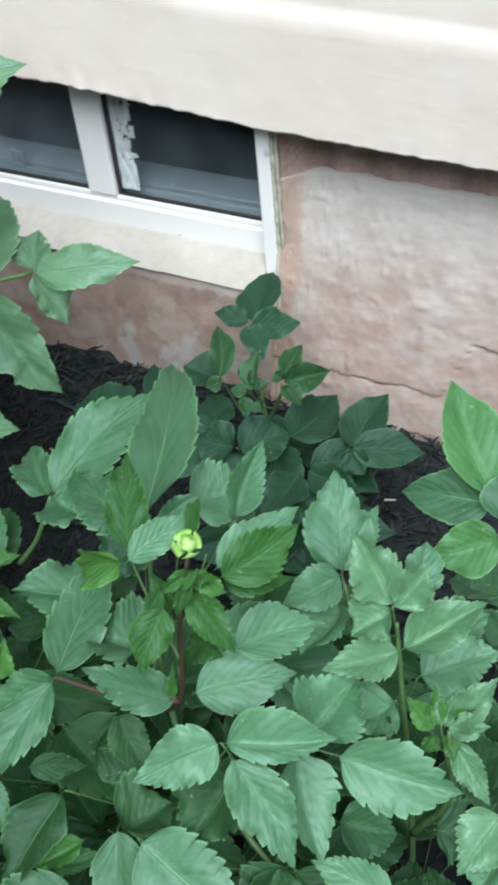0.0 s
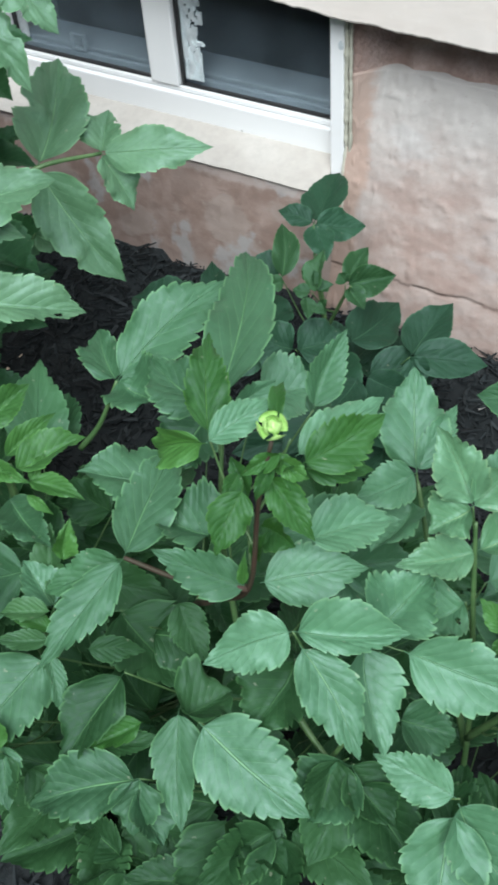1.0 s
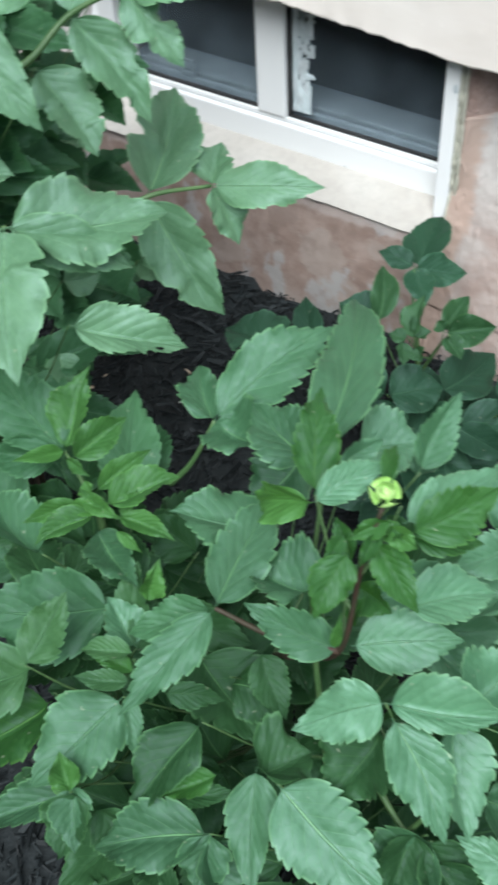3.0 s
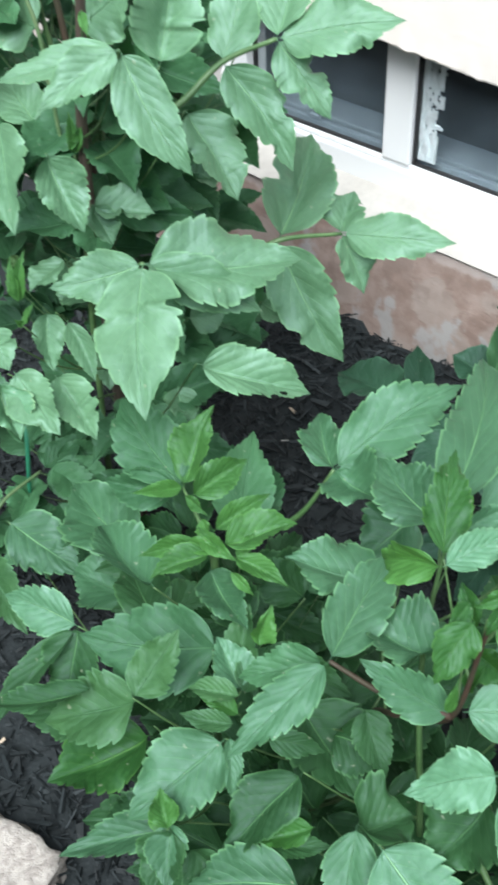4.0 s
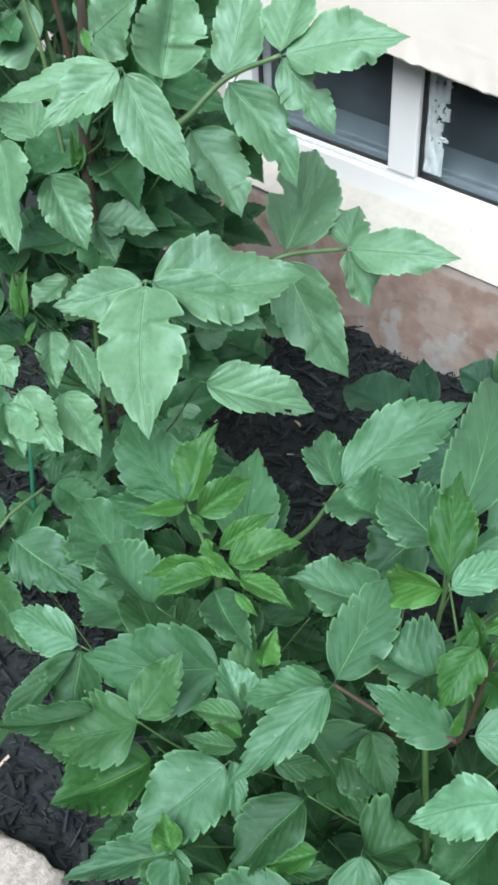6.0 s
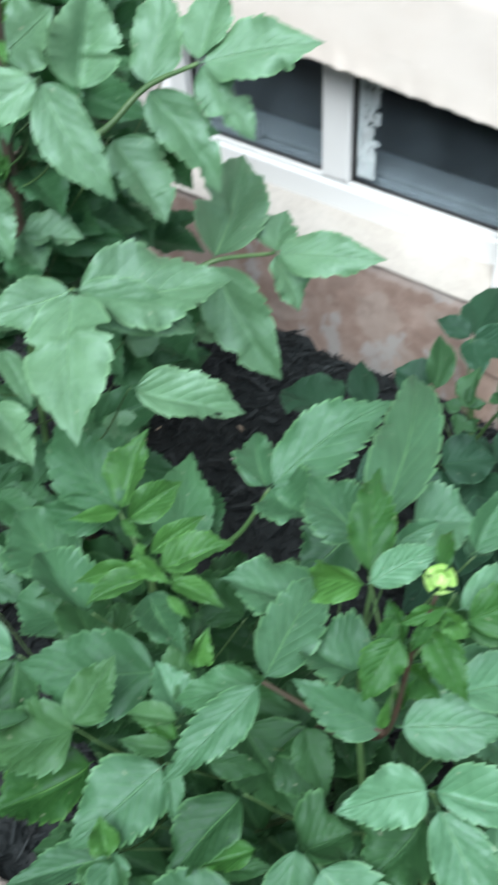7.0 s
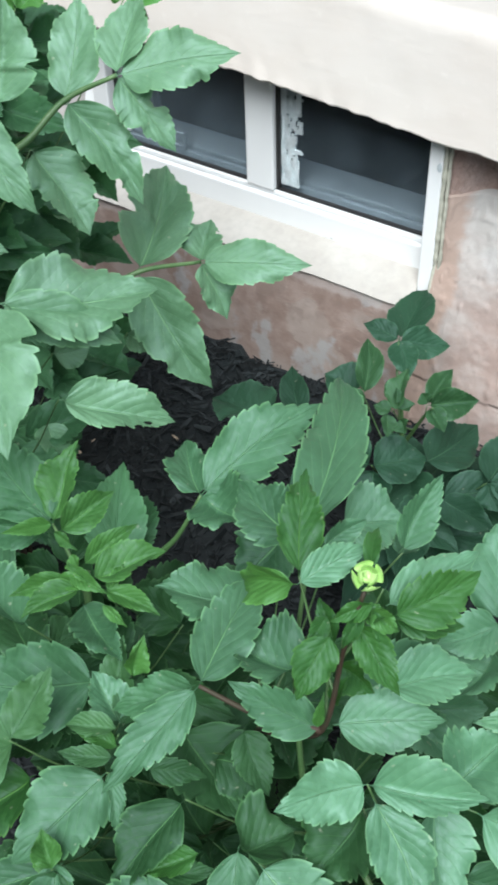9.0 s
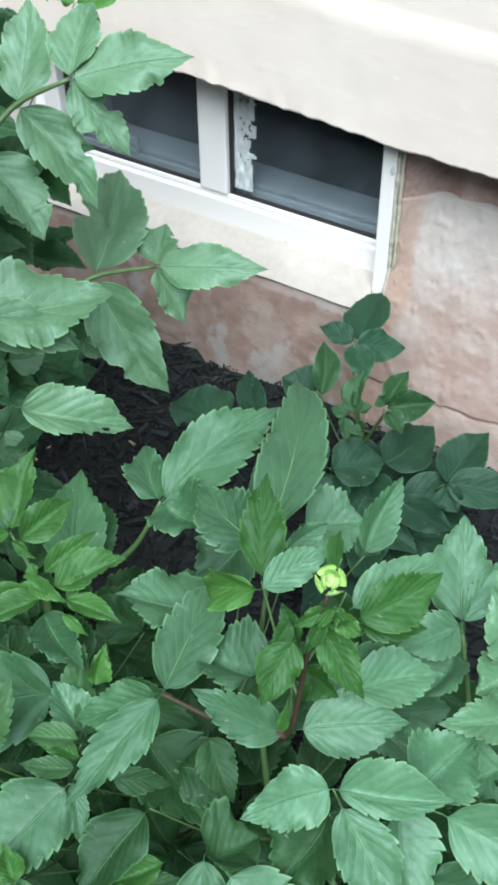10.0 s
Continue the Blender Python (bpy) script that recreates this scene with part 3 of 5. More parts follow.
def leaflet_bmesh(base, tip, width, seed, curl, bites=(), hole=None, saw=1.0, sharp=0.5, roll=None, fold=None, skew=0.0, sweep=None, droop=None, ruffle=1.0):
    """A toothed blade from base to tip: folded halves, sunken ribs, an arched and swept midrib and a wavy rim.

    roll turns the blade about its midrib (degrees), fold lifts the halves, skew makes one half wider,
    sweep bends the midrib sideways and droop arches it (shares of the length); ruffle waves the rim."""
    rng = random.Random(seed)
    base, tip = Vector(base), Vector(tip)
    axis = tip - base
    length = axis.length
    axis.normalize()
    facing = REF_UP.lerp(REF_YARD, 0.55 if base.x < -0.08 and base.z > 0.5 else 0.1)
    facing = (facing - axis * facing.dot(axis)).normalized()
    turn = rng.gauss(0, 15) if roll is None else roll
    facing = Matrix.Rotation(radians(turn), 3, axis) @ facing
    yard = (REF_YARD - axis * REF_YARD.dot(axis)).normalized()
    width /= max(0.72, abs(facing.dot(yard)))
    cross = axis.cross(facing)
    teeth = rng.randint(10, 13) if length > 0.07 else rng.randint(6, 8)
    fine = 2 if hole else 1
    steps, half = teeth * 6 * fine, 5 * fine
    jags = [[rng.uniform(0.25, 1.7) for k in range(teeth + 1)] for side in (0, 1)]
    swell = [(1 + skew) * rng.uniform(0.92, 1.08), (1 - skew) * rng.uniform(0.92, 1.08)]
    quilt, qphase = rng.uniform(0.010, 0.028), rng.uniform(0, 6.28)
    pucker = rng.uniform(0.008, 0.019)
    arch = rng.uniform(0.04, 0.12) * curl if droop is None else droop
    fold = min(1.4, rng.uniform(0.55, 1.25) * curl) if fold is None else fold
    wave, phase = rng.uniform(0.05, 0.14) * (1.25 if sharp > 0.95 else 1.8 if sharp > 0.9 else min(curl, 1.2)) * ruffle, rng.uniform(0, 6.28)
    bend = rng.uniform(-0.05, 0.05) if sweep is None else sweep
    full = rng.uniform(0.70, 0.90)
    stalk = 0.045
    ribs = 8.0
    bm = bmesh.new()
    uv = bm.loops.layers.uv.new("UVMap")
    grid, coords = [], {}
    for i in range(steps + 1):
        u = i / steps
        s = max(0.0, (u - stalk) / (1 - stalk))
        rise, fall = 0.48 + 0.3 * sharp * full, 0.90 + 0.52 * sharp
        peak = rise / (rise + fall)
        shape = (s**rise * (1 - s) ** fall) / (peak**rise * (1 - peak) ** fall) if 0 < s < 1 else 0.0
        if s > 0.88:
            shape = max(shape, 0.22 * (1 - s) / 0.12)
        tooth = (u * teeth) % 1.0
        scallop = tooth**0.55 - 0.62
        toothed = min(1.0, max(0.0, (s - 0.12) / 0.14)) * min(1.0, max(0.0, (0.97 - s) / 0.1))
        row = []
        for j in range(-half, half + 1):
            v = j / half
            rim = abs(v) ** 3
            flank = 1 if v > 0 else 0
            jag = 0.135 * (0.6 + 0.4 * ruffle) * saw * scallop * toothed * rim * jags[flank][int(u * teeth)]
            nick = 1.0
            for at, where, deep, size in bites:
                if where * v > 0:
                    nick -= deep * math.exp(-(((u - at) / size) ** 4))
            w = shape * swell[flank] * (1 + 0.10 * noise.noise((u * 3.6, flank * 7.0, seed * 1.37))) * max(0.1, nick)
            w = max(0.012 * (1 - s) + 0.004, w + jag * (0.35 + 0.65 * shape)) * width / 2
            across = v * w
            along = u * length + 0.10 * jag * length + 0.03 * length * abs(v) * math.sin(u * math.pi)
            lift = arch * length * 4 * u * (1 - u) - fold * w * (1 - abs(v)) + fold * 0.5 * w
            ease = min(1.0, 1.6 * shape)
            lift += ease * wave * width * rim * math.sin(phase + u * 9.5 + (1.7 if v > 0 else 0))
            lift += ease * 0.35 * wave * width * rim * math.sin(2 * phase + u * 25 + (0.9 if v > 0 else 0))
            lift -= 0.25 * curl * w * v * v
            lift += ease * quilt * width * math.sin(math.pi * min(1, 1.3 * abs(v))) * math.sin(qphase + u * 14 - 5 * abs(v) + (2.1 if v > 0 else 0))
            lift += ease * pucker * width * math.sin(math.pi * min(1, 1.1 * abs(v))) * abs(math.sin(math.pi * ribs * (u - 0.34 * abs(v))))
            side = across + bend * length * math.sin(u * math.pi)
            vert = bm.verts.new(base + axis * along + cross * side + facing * lift)
            coords[vert] = (u, 0.5 + 0.5 * v)
            row.append(vert)
        grid.append(row)
    for a, b in zip(grid, grid[1:]):
        for j in range(2 * half):
            if hole:
                at = coords[a[j]]
                if math.hypot((at[0] - hole[0]) * 1.8, at[1] - hole[1]) < hole[2]:
                    continue
            face = bm.faces.new((a[j], a[j + 1], b[j + 1], b[j]))
            for loop in face.loops:
                loop[uv].uv = coords[loop.vert]
    return bm


def plant(name, foot, label, *stems):
    """A dahlia; each stem is (material, thickness, points)."""
    ob = thing("dahlia_plant", foot, label, "plant", "dahlias in the bed")
    lines = []
    for material, thick, points in stems:
        line = curve(points, 8)
        radii = [thick * (1 - 0.55 * n / (len(line) - 1)) for n in range(len(line))]
        part("stem", tube(bmesh.new(), line, radii, 9), material, ob, smooth=True)
        lines.append(line)
    PLANTS[ob.name] = lines
    return ob


def compound(owner, hub, end=None, start=None, thick=0.0019):
    """A leaf's stalk, from the nearest stem to the hub where the leaflets meet."""
    hub = Vector(hub)
    if start is not None:
        thick = 0.0062 if owner is dahlia_d else 0.0046
    if start is None:
        best = None
        for line in PLANTS[owner.name]:
            for p in line:
                flat = math.hypot(p.x - hub.x, p.y - hub.y)
                want = hub.z - 0.95 * flat - 0.03
                cost = flat + 1.2 * abs(p.z - want)
                if best is None or cost < best[0]:
                    best = (cost, p)
        start = best[1]
    start = Vector(start)
    mid = (start + hub) / 2 + Vector((0, 0, -0.11 * (hub - start).length))
    points = curve([start, mid, hub] + ([Vector(end)] if end else []), 7)
    SEED[0] += 1
    radii = [thick * (1 - 0.5 * n / (len(points) - 1)) for n in range(len(points))]
    stalk = STEM_RED if owner is dahlia_a and thick > 0.003 and hub.z > 0.5 else STEM_GREEN
    return part("leaf", tube(bmesh.new(), points, radii, 6), stalk, owner, smooth=True)


def leaflet(owner, base, tip, width, material, curl=1.0, bites=None, hole=None, **form):
    SEED[0] += 1
    # the dahlia by the wall: dark foliage with wall shade mixed into its colour
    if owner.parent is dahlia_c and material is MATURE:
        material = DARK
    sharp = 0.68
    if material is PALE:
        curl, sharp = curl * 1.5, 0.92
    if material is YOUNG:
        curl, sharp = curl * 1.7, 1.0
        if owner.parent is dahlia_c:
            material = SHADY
        elif owner.parent is dahlia_a and SEED[0] % 4:
            material = OLIVE
    # every third low leaf here gets the shade-coloured copy
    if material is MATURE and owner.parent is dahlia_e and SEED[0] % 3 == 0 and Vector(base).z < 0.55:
        material = DEEP_SHADE
    if material in (MATURE, BACK) and owner.parent is dahlia_e and Vector(base).y < 1.24:
        material = GARDEN
    # the tall plant takes the copy coloured for stronger light
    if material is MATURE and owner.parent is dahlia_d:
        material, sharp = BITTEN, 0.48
    smooth_rim = owner.parent in (dahlia_c, dahlia_r)
    if smooth_rim:
        curl, sharp, width = curl * 0.6, min(sharp, 0.46), width * 1.06
    # leaves further right get the copy with brighter light in its colour
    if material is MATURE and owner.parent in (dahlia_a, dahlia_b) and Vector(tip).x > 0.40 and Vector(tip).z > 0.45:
        material = LIT
    if bites is None:
        rng = random.Random(SEED[0] + 500)
        bites = []
        if owner.parent is dahlia_d and rng.random() < 0.5:
            bites = [(rng.uniform(0.3, 0.8), rng.choice((-1, 1)), rng.uniform(0.15, 0.4), rng.uniform(0.025, 0.06)) for k in range(rng.randint(1, 2))]
    return part("leaflet", leaflet_bmesh(base, Vector(tip) + 0.06 * (Vector(tip) - Vector(base)), width * (1.0 if material is PALE else 0.98 if sharp > 0.9 else 0.96), SEED[0], curl, bites, hole, saw=0.35 if smooth_rim else 0.75 if owner.parent is dahlia_d or sharp > 0.95 else 1.0, sharp=sharp, **form), material, owner, smooth=True)


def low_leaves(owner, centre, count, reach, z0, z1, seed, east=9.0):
    """The lower leaves of a plant; most take darker copies with shade in the colour."""
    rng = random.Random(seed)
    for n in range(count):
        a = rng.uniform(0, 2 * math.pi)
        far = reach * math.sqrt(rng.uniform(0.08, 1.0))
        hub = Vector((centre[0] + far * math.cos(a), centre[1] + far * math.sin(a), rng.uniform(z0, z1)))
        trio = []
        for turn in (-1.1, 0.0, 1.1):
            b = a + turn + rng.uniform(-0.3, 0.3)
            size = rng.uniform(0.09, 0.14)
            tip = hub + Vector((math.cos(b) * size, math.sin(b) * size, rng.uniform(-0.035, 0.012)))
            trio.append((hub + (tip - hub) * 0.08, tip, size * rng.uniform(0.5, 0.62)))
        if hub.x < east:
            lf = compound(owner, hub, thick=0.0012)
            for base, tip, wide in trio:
                leaflet(lf, base, tip, wide, DEEP_SHADE if owner in (dahlia_a, dahlia_e, dahlia_b) else BACK if owner is dahlia_d else MATURE)


dahlia_d = plant("dahlia", (-0.43, 1.57, 0), "tall dahlia with insect-bitten leaves beside the window",
                 (STEM_BROWN, 0.011, [(-0.44, 1.57, -0.03), (-0.435, 1.572, 0.4), (-0.424, 1.57, 0.82), (-0.38, 1.568, 1.06), (-0.37, 1.58, 1.30)]),
                 (STEM_GREEN, 0.006, [(-0.50, 1.56, -0.03), (-0.51, 1.60, 0.45), (-0.50, 1.62, 0.80), (-0.53, 1.62, 1.02), (-0.57, 1.64, 1.25)]),
                 (STEM_RED, 0.006, [(-0.46, 1.60, -0.03), (-0.47, 1.63, 0.5), (-0.47, 1.61, 0.95), (-0.49, 1.61, 1.10), (-0.50, 1.63, 1.28)]),
                 (STEM_GREEN, 0.007, [(-0.56, 1.68, -0.03), (-0.60, 1.74, 0.5), (-0.63, 1.79, 0.9), (-0.65, 1.81, 1.22)]))
dahlia_e = plant("dahlia", (0.02, 1.32, 0), "dahlia with bright green young shoots in black mulch",
                 (STEM_GREEN, 0.008, [(0.03, 1.31, -0.03), (0.02, 1.315, 0.3), (0.008, 1.322, 0.54), (0.014, 1.325, 0.598)]),
                 (STEM_GREEN, 0.0035, [(0.01, 1.322, 0.54), (-0.04, 1.35, 0.565), (-0.086, 1.372, 0.575)]),
                 (STEM_GREEN, 0.006, [(0.04, 1.30, -0.03), (0.10, 1.22, 0.30), (0.12, 1.19, 0.52)]))
dahlia_a = plant("dahlia", (0.35, 1.30, 0), "bushy dahlia with a closed pale green bud",
                 (STEM_RED, 0.0044, [(0.215, 1.346, -0.03), (0.215, 1.356, 0.35), (0.291, 1.309, 0.52), (0.359, 1.284, 0.622), (0.37, 1.30, 0.75), (0.378, 1.318, 0.822)]),
                 (STEM_GREEN, 0.0045, [(0.34, 1.30, 0.30), (0.28, 1.36, 0.55), (0.262, 1.415, 0.71)]),
                 (STEM_GREEN, 0.0045, [(0.36, 1.28, 0.20), (0.46, 1.24, 0.40), (0.50, 1.25, 0.52)]))
dahlia_b = plant("dahlia", (0.57, 1.40, 0), "dahlia with pale glossy upper leaves in mulch",
                 (STEM_GREEN, 0.0044, [(0.59, 1.36, -0.03), (0.587, 1.37, 0.35), (0.555, 1.409, 0.60), (0.545, 1.42, 0.68)]),
                 (STEM_GREEN, 0.005, [(0.585, 1.375, 0.32), (0.50, 1.45, 0.52), (0.458, 1.49, 0.62)]),
                 (STEM_GREEN, 0.005, [(0.587, 1.37, 0.35), (0.63, 1.35, 0.50), (0.62, 1.37, 0.60)]))
dahlia_r = plant("dahlia", (0.64, 1.66, 0), "young dahlia with bright smooth leaves in mulch",
                 (STEM_GREEN, 0.007, [(0.66, 1.66, -0.03), (0.65, 1.66, 0.3), (0.61, 1.64, 0.60)]))
dahlia_c = plant("dahlia", (0.05, 2.10, 0), "small dark dahlia growing against the foundation",
                 (STEM_GREEN, 0.006, [(0.06, 2.08, -0.03), (0.05, 2.09, 0.2), (0.03, 2.10, 0.33)]),
                 (STEM_GREEN, 0.004, [(0.05, 2.09, 0.2), (0.0, 2.15, 0.30), (-0.026, 2.196, 0.34)]),
                 (STEM_GREEN, 0.004, [(0.05, 2.09, 0.2), (0.09, 2.08, 0.30), (0.116, 2.054, 0.353)]))


leaf = compound(dahlia_d, (-0.275, 1.525, 1.037))
leaflet(leaf, (-0.275, 1.525, 1.037), (-0.388, 1.441, 1.000), 0.046, MATURE, roll=8, fold=0.5, bites=())
leaflet(leaf, (-0.275, 1.525, 1.037), (-0.314, 1.436, 0.992), 0.052, MATURE, roll=-10, fold=0.5, bites=())
leaflet(leaf, (-0.275, 1.525, 1.037), (-0.180, 1.523, 0.922), 0.068, MATURE, roll=0, fold=0.6, sweep=0.05, bites=())
leaf = compound(dahlia_d, (-0.291, 1.708, 0.947), (-0.234, 1.748, 0.978), start=(-0.336, 1.583, 0.900))
leaflet(leaf, (-0.291, 1.708, 0.947), (-0.326, 1.792, 1.040), 0.074, MATURE, roll=-8, fold=0.5, bites=())
leaflet(leaf, (-0.291, 1.708, 0.947), (-0.187, 1.713, 0.834), 0.077, MATURE, bites=((0.55, -1, 0.35, 0.06), (0.72, 1, 0.3, 0.04),))
leaflet(leaf, (-0.234, 1.748, 0.978), (-0.105, 1.824, 1.005), 0.082, MATURE, roll=5, fold=0.4, bites=((0.62, 1, 0.2, 0.04),))
leaflet(leaf, (-0.234, 1.748, 0.978), (-0.158, 1.756, 0.896), 0.061, MATURE, bites=((0.42, -1, 0.5, 0.09), (0.55, 1, 0.25, 0.05),), roll=-5, fold=0.3)
leaflet(leaf, (-0.234, 1.748, 0.978), (-0.264, 1.845, 1.030), 0.065, MATURE)
leaf = compound(dahlia_d, (-0.308, 1.652, 0.900))
leaflet(leaf, (-0.308, 1.652, 0.900), (-0.224, 1.646, 0.809), 0.080, MATURE)
leaf = compound(dahlia_d, (-0.247, 1.557, 1.013))
leaflet(leaf, (-0.247, 1.557, 1.013), (-0.264, 1.609, 1.111), 0.080, MATURE)
leaf = compound(dahlia_d, (-0.255, 1.501, 0.771), start=(-0.389, 1.566, 0.700))
leaflet(leaf, (-0.255, 1.501, 0.771), (-0.321, 1.408, 0.760), 0.074, MATURE, roll=-8, fold=0.45, bites=((0.86, 1, 0.3, 0.05), (0.45, -1, 0.3, 0.03)))
leaflet(leaf, (-0.255, 1.501, 0.771), (-0.140, 1.660, 0.739), 0.122, MATURE, roll=-12, fold=0.55)
leaflet(leaf, (-0.255, 1.501, 0.771), (-0.147, 1.591, 0.696), 0.072, MATURE, roll=15, fold=0.4)
leaflet(leaf, (-0.255, 1.501, 0.771), (-0.125, 1.361, 0.694), 0.122, MATURE, bites=((0.32, -1, 0.34, 0.03), (0.36, 1, 0.30, 0.03),), roll=0, fold=0.5)
leaf = compound(dahlia_d, (-0.246, 1.758, 0.671), (-0.196, 1.844, 0.657), start=(-0.347, 1.669, 0.620))
leaflet(leaf, (-0.246, 1.758, 0.671), (-0.340, 1.952, 0.715), 0.114, MATURE)
leaflet(leaf, (-0.246, 1.758, 0.671), (-0.133, 1.763, 0.508), 0.094, MATURE, bites=((0.6, 1, 0.25, 0.05),))
leaflet(leaf, (-0.196, 1.844, 0.657), (-0.048, 1.906, 0.668), 0.074, MATURE, roll=5, fold=0.35, bites=((0.55, 1, 0.12, 0.03),))
leaflet(leaf, (-0.196, 1.844, 0.657), (-0.226, 1.914, 0.680), 0.067, MATURE, bites=((0.6, 1, 0.35, 0.08),))
leaflet(leaf, (-0.196, 1.844, 0.657), (-0.148, 1.836, 0.579), 0.061, MATURE)
leaf = compound(dahlia_d, (-0.150, 1.477, 0.677))
leaflet(leaf, (-0.150, 1.477, 0.677), (-0.046, 1.565, 0.623), 0.070, MATURE, hole=(0.72, 0.80, 0.075), bites=((0.62, 1, 0.15, 0.03),))
leaf = compound(dahlia_d, (-0.372, 1.471, 0.900))
leaflet(leaf, (-0.372, 1.471, 0.900), (-0.314, 1.462, 0.821), 0.066, MATURE)
leaf = compound(dahlia_d, (-0.547, 1.530, 0.860))
leaflet(leaf, (-0.547, 1.530, 0.860), (-0.408, 1.427, 0.800), 0.081, MATURE)
leaf = compound(dahlia_d, (-0.367, 1.524, 0.803))
leaflet(leaf, (-0.367, 1.524, 0.803), (-0.314, 1.580, 0.782), 0.053, MATURE)
leaflet(leaf, (-0.367, 1.524, 0.803), (-0.333, 1.521, 0.759), 0.047, MATURE)
leaf = compound(dahlia_d, (-0.391, 1.452, 0.660))
leaflet(leaf, (-0.400, 1.445, 0.660), (-0.345, 1.397, 0.620), 0.044, MATURE)
leaflet(leaf, (-0.365, 1.449, 0.660), (-0.305, 1.431, 0.600), 0.038, MATURE)
leaf = compound(dahlia_d, (-0.385, 1.351, 0.620))
leaflet(leaf, (-0.383, 1.360, 0.620), (-0.284, 1.341, 0.580), 0.069, MATURE)
leaflet(leaf, (-0.380, 1.333, 0.620), (-0.326, 1.308, 0.570), 0.050, PALE)
leaflet(leaf, (-0.353, 1.402, 0.600), (-0.261, 1.381, 0.554), 0.065, MATURE)
leaf = compound(dahlia_d, (-0.428, 1.511, 0.700))
leaflet(leaf, (-0.428, 1.511, 0.700), (-0.432, 1.448, 0.680), 0.045, MATURE)
leaf = compound(dahlia_d, (-0.440, 1.368, 0.660))
leaflet(leaf, (-0.440, 1.368, 0.660), (-0.394, 1.359, 0.620), 0.058, MATURE)
leaf = compound(dahlia_d, (-0.500, 1.590, 0.980))
leaflet(leaf, (-0.500, 1.590, 0.980), (-0.598, 1.583, 0.980), 0.092, MATURE, roll=-12, fold=0.4, bites=())
leaf = compound(dahlia_d, (-0.425, 1.599, 1.000))
leaflet(leaf, (-0.425, 1.599, 1.000), (-0.372, 1.643, 1.050), 0.096, MATURE, roll=10, fold=0.5, bites=())
leaf = compound(dahlia_d, (-0.498, 1.557, 0.860))
leaflet(leaf, (-0.498, 1.557, 0.860), (-0.601, 1.589, 0.881), 0.068, MATURE)
leaf = compound(dahlia_d, (-0.472, 1.786, 0.700))
leaflet(leaf, (-0.472, 1.786, 0.700), (-0.409, 1.859, 0.678), 0.088, MATURE)
leaflet(leaf, (-0.463, 1.783, 0.690), (-0.403, 1.795, 0.620), 0.074, MATURE)
leaf = compound(dahlia_d, (-0.293, 1.608, 0.600))
leaflet(leaf, (-0.293, 1.608, 0.600), (-0.265, 1.653, 0.595), 0.054, MATURE)
leaf = compound(dahlia_d, (-0.277, 1.752, 0.550))
leaflet(leaf, (-0.277, 1.752, 0.550), (-0.230, 1.763, 0.530), 0.055, MATURE)
leaf = compound(dahlia_d, (-0.488, 1.606, 0.550))
leaflet(leaf, (-0.488, 1.606, 0.550), (-0.582, 1.607, 0.550), 0.084, MATURE)
leaflet(leaf, (-0.474, 1.589, 0.500), (-0.412, 1.538, 0.450), 0.083, MATURE)
leaf = compound(dahlia_d, (-0.326, 1.479, 0.450))
leaflet(leaf, (-0.347, 1.524, 0.450), (-0.286, 1.458, 0.420), 0.071, MATURE)
leaflet(leaf, (-0.304, 1.582, 0.480), (-0.247, 1.544, 0.460), 0.052, MATURE)
leaf = compound(dahlia_d, (-0.341, 1.898, 1.000))
leaflet(leaf, (-0.341, 1.898, 1.000), (-0.271, 1.939, 1.020), 0.039, YOUNG)
leaflet(leaf, (-0.341, 1.898, 1.000), (-0.381, 1.895, 1.020), 0.054, YOUNG)
leaflet(leaf, (-0.331, 1.892, 1.000), (-0.322, 1.923, 0.970), 0.051, YOUNG)
leaf = compound(dahlia_d, (-0.411, 1.764, 1.020))
leaflet(leaf, (-0.411, 1.764, 1.020), (-0.399, 1.811, 1.040), 0.057, YOUNG)
leaflet(leaf, (-0.411, 1.764, 1.020), (-0.464, 1.765, 1.020), 0.055, YOUNG)
leaf = compound(dahlia_d, (-0.362, 1.552, 1.050))
leaflet(leaf, (-0.362, 1.552, 1.050), (-0.341, 1.538, 1.030), 0.012, YOUNG)
leaflet(leaf, (-0.377, 1.566, 1.060), (-0.395, 1.576, 1.080), 0.013, YOUNG)
leaflet(leaf, (-0.375, 1.568, 1.060), (-0.376, 1.586, 1.080), 0.015, YOUNG)
leaf = compound(dahlia_d, (-0.416, 1.549, 0.847))
leaflet(leaf, (-0.416, 1.549, 0.847), (-0.428, 1.560, 0.898), 0.016, YOUNG)
leaflet(leaf, (-0.416, 1.549, 0.847), (-0.415, 1.567, 0.887), 0.014, YOUNG)
leaflet(leaf, (-0.423, 1.546, 0.854), (-0.410, 1.555, 0.866), 0.012, YOUNG)
leaf = compound(dahlia_d, (-0.375, 1.385, 0.686))
leaflet(leaf, (-0.388, 1.396, 0.710), (-0.409, 1.412, 0.764), 0.016, YOUNG)
leaflet(leaf, (-0.388, 1.398, 0.710), (-0.400, 1.429, 0.768), 0.018, YOUNG)
leaflet(leaf, (-0.390, 1.401, 0.716), (-0.403, 1.393, 0.742), 0.012, YOUNG)
leaflet(leaf, (-0.375, 1.385, 0.686), (-0.370, 1.406, 0.713), 0.010, YOUNG)
leaflet(leaf, (-0.375, 1.385, 0.686), (-0.378, 1.376, 0.700), 0.010, YOUNG)
leaf = compound(dahlia_d, (-0.425, 1.605, 0.976))
leaflet(leaf, (-0.425, 1.605, 0.976), (-0.432, 1.611, 1.023), 0.016, YOUNG)
leaflet(leaf, (-0.425, 1.605, 0.976), (-0.422, 1.619, 1.016), 0.015, YOUNG)
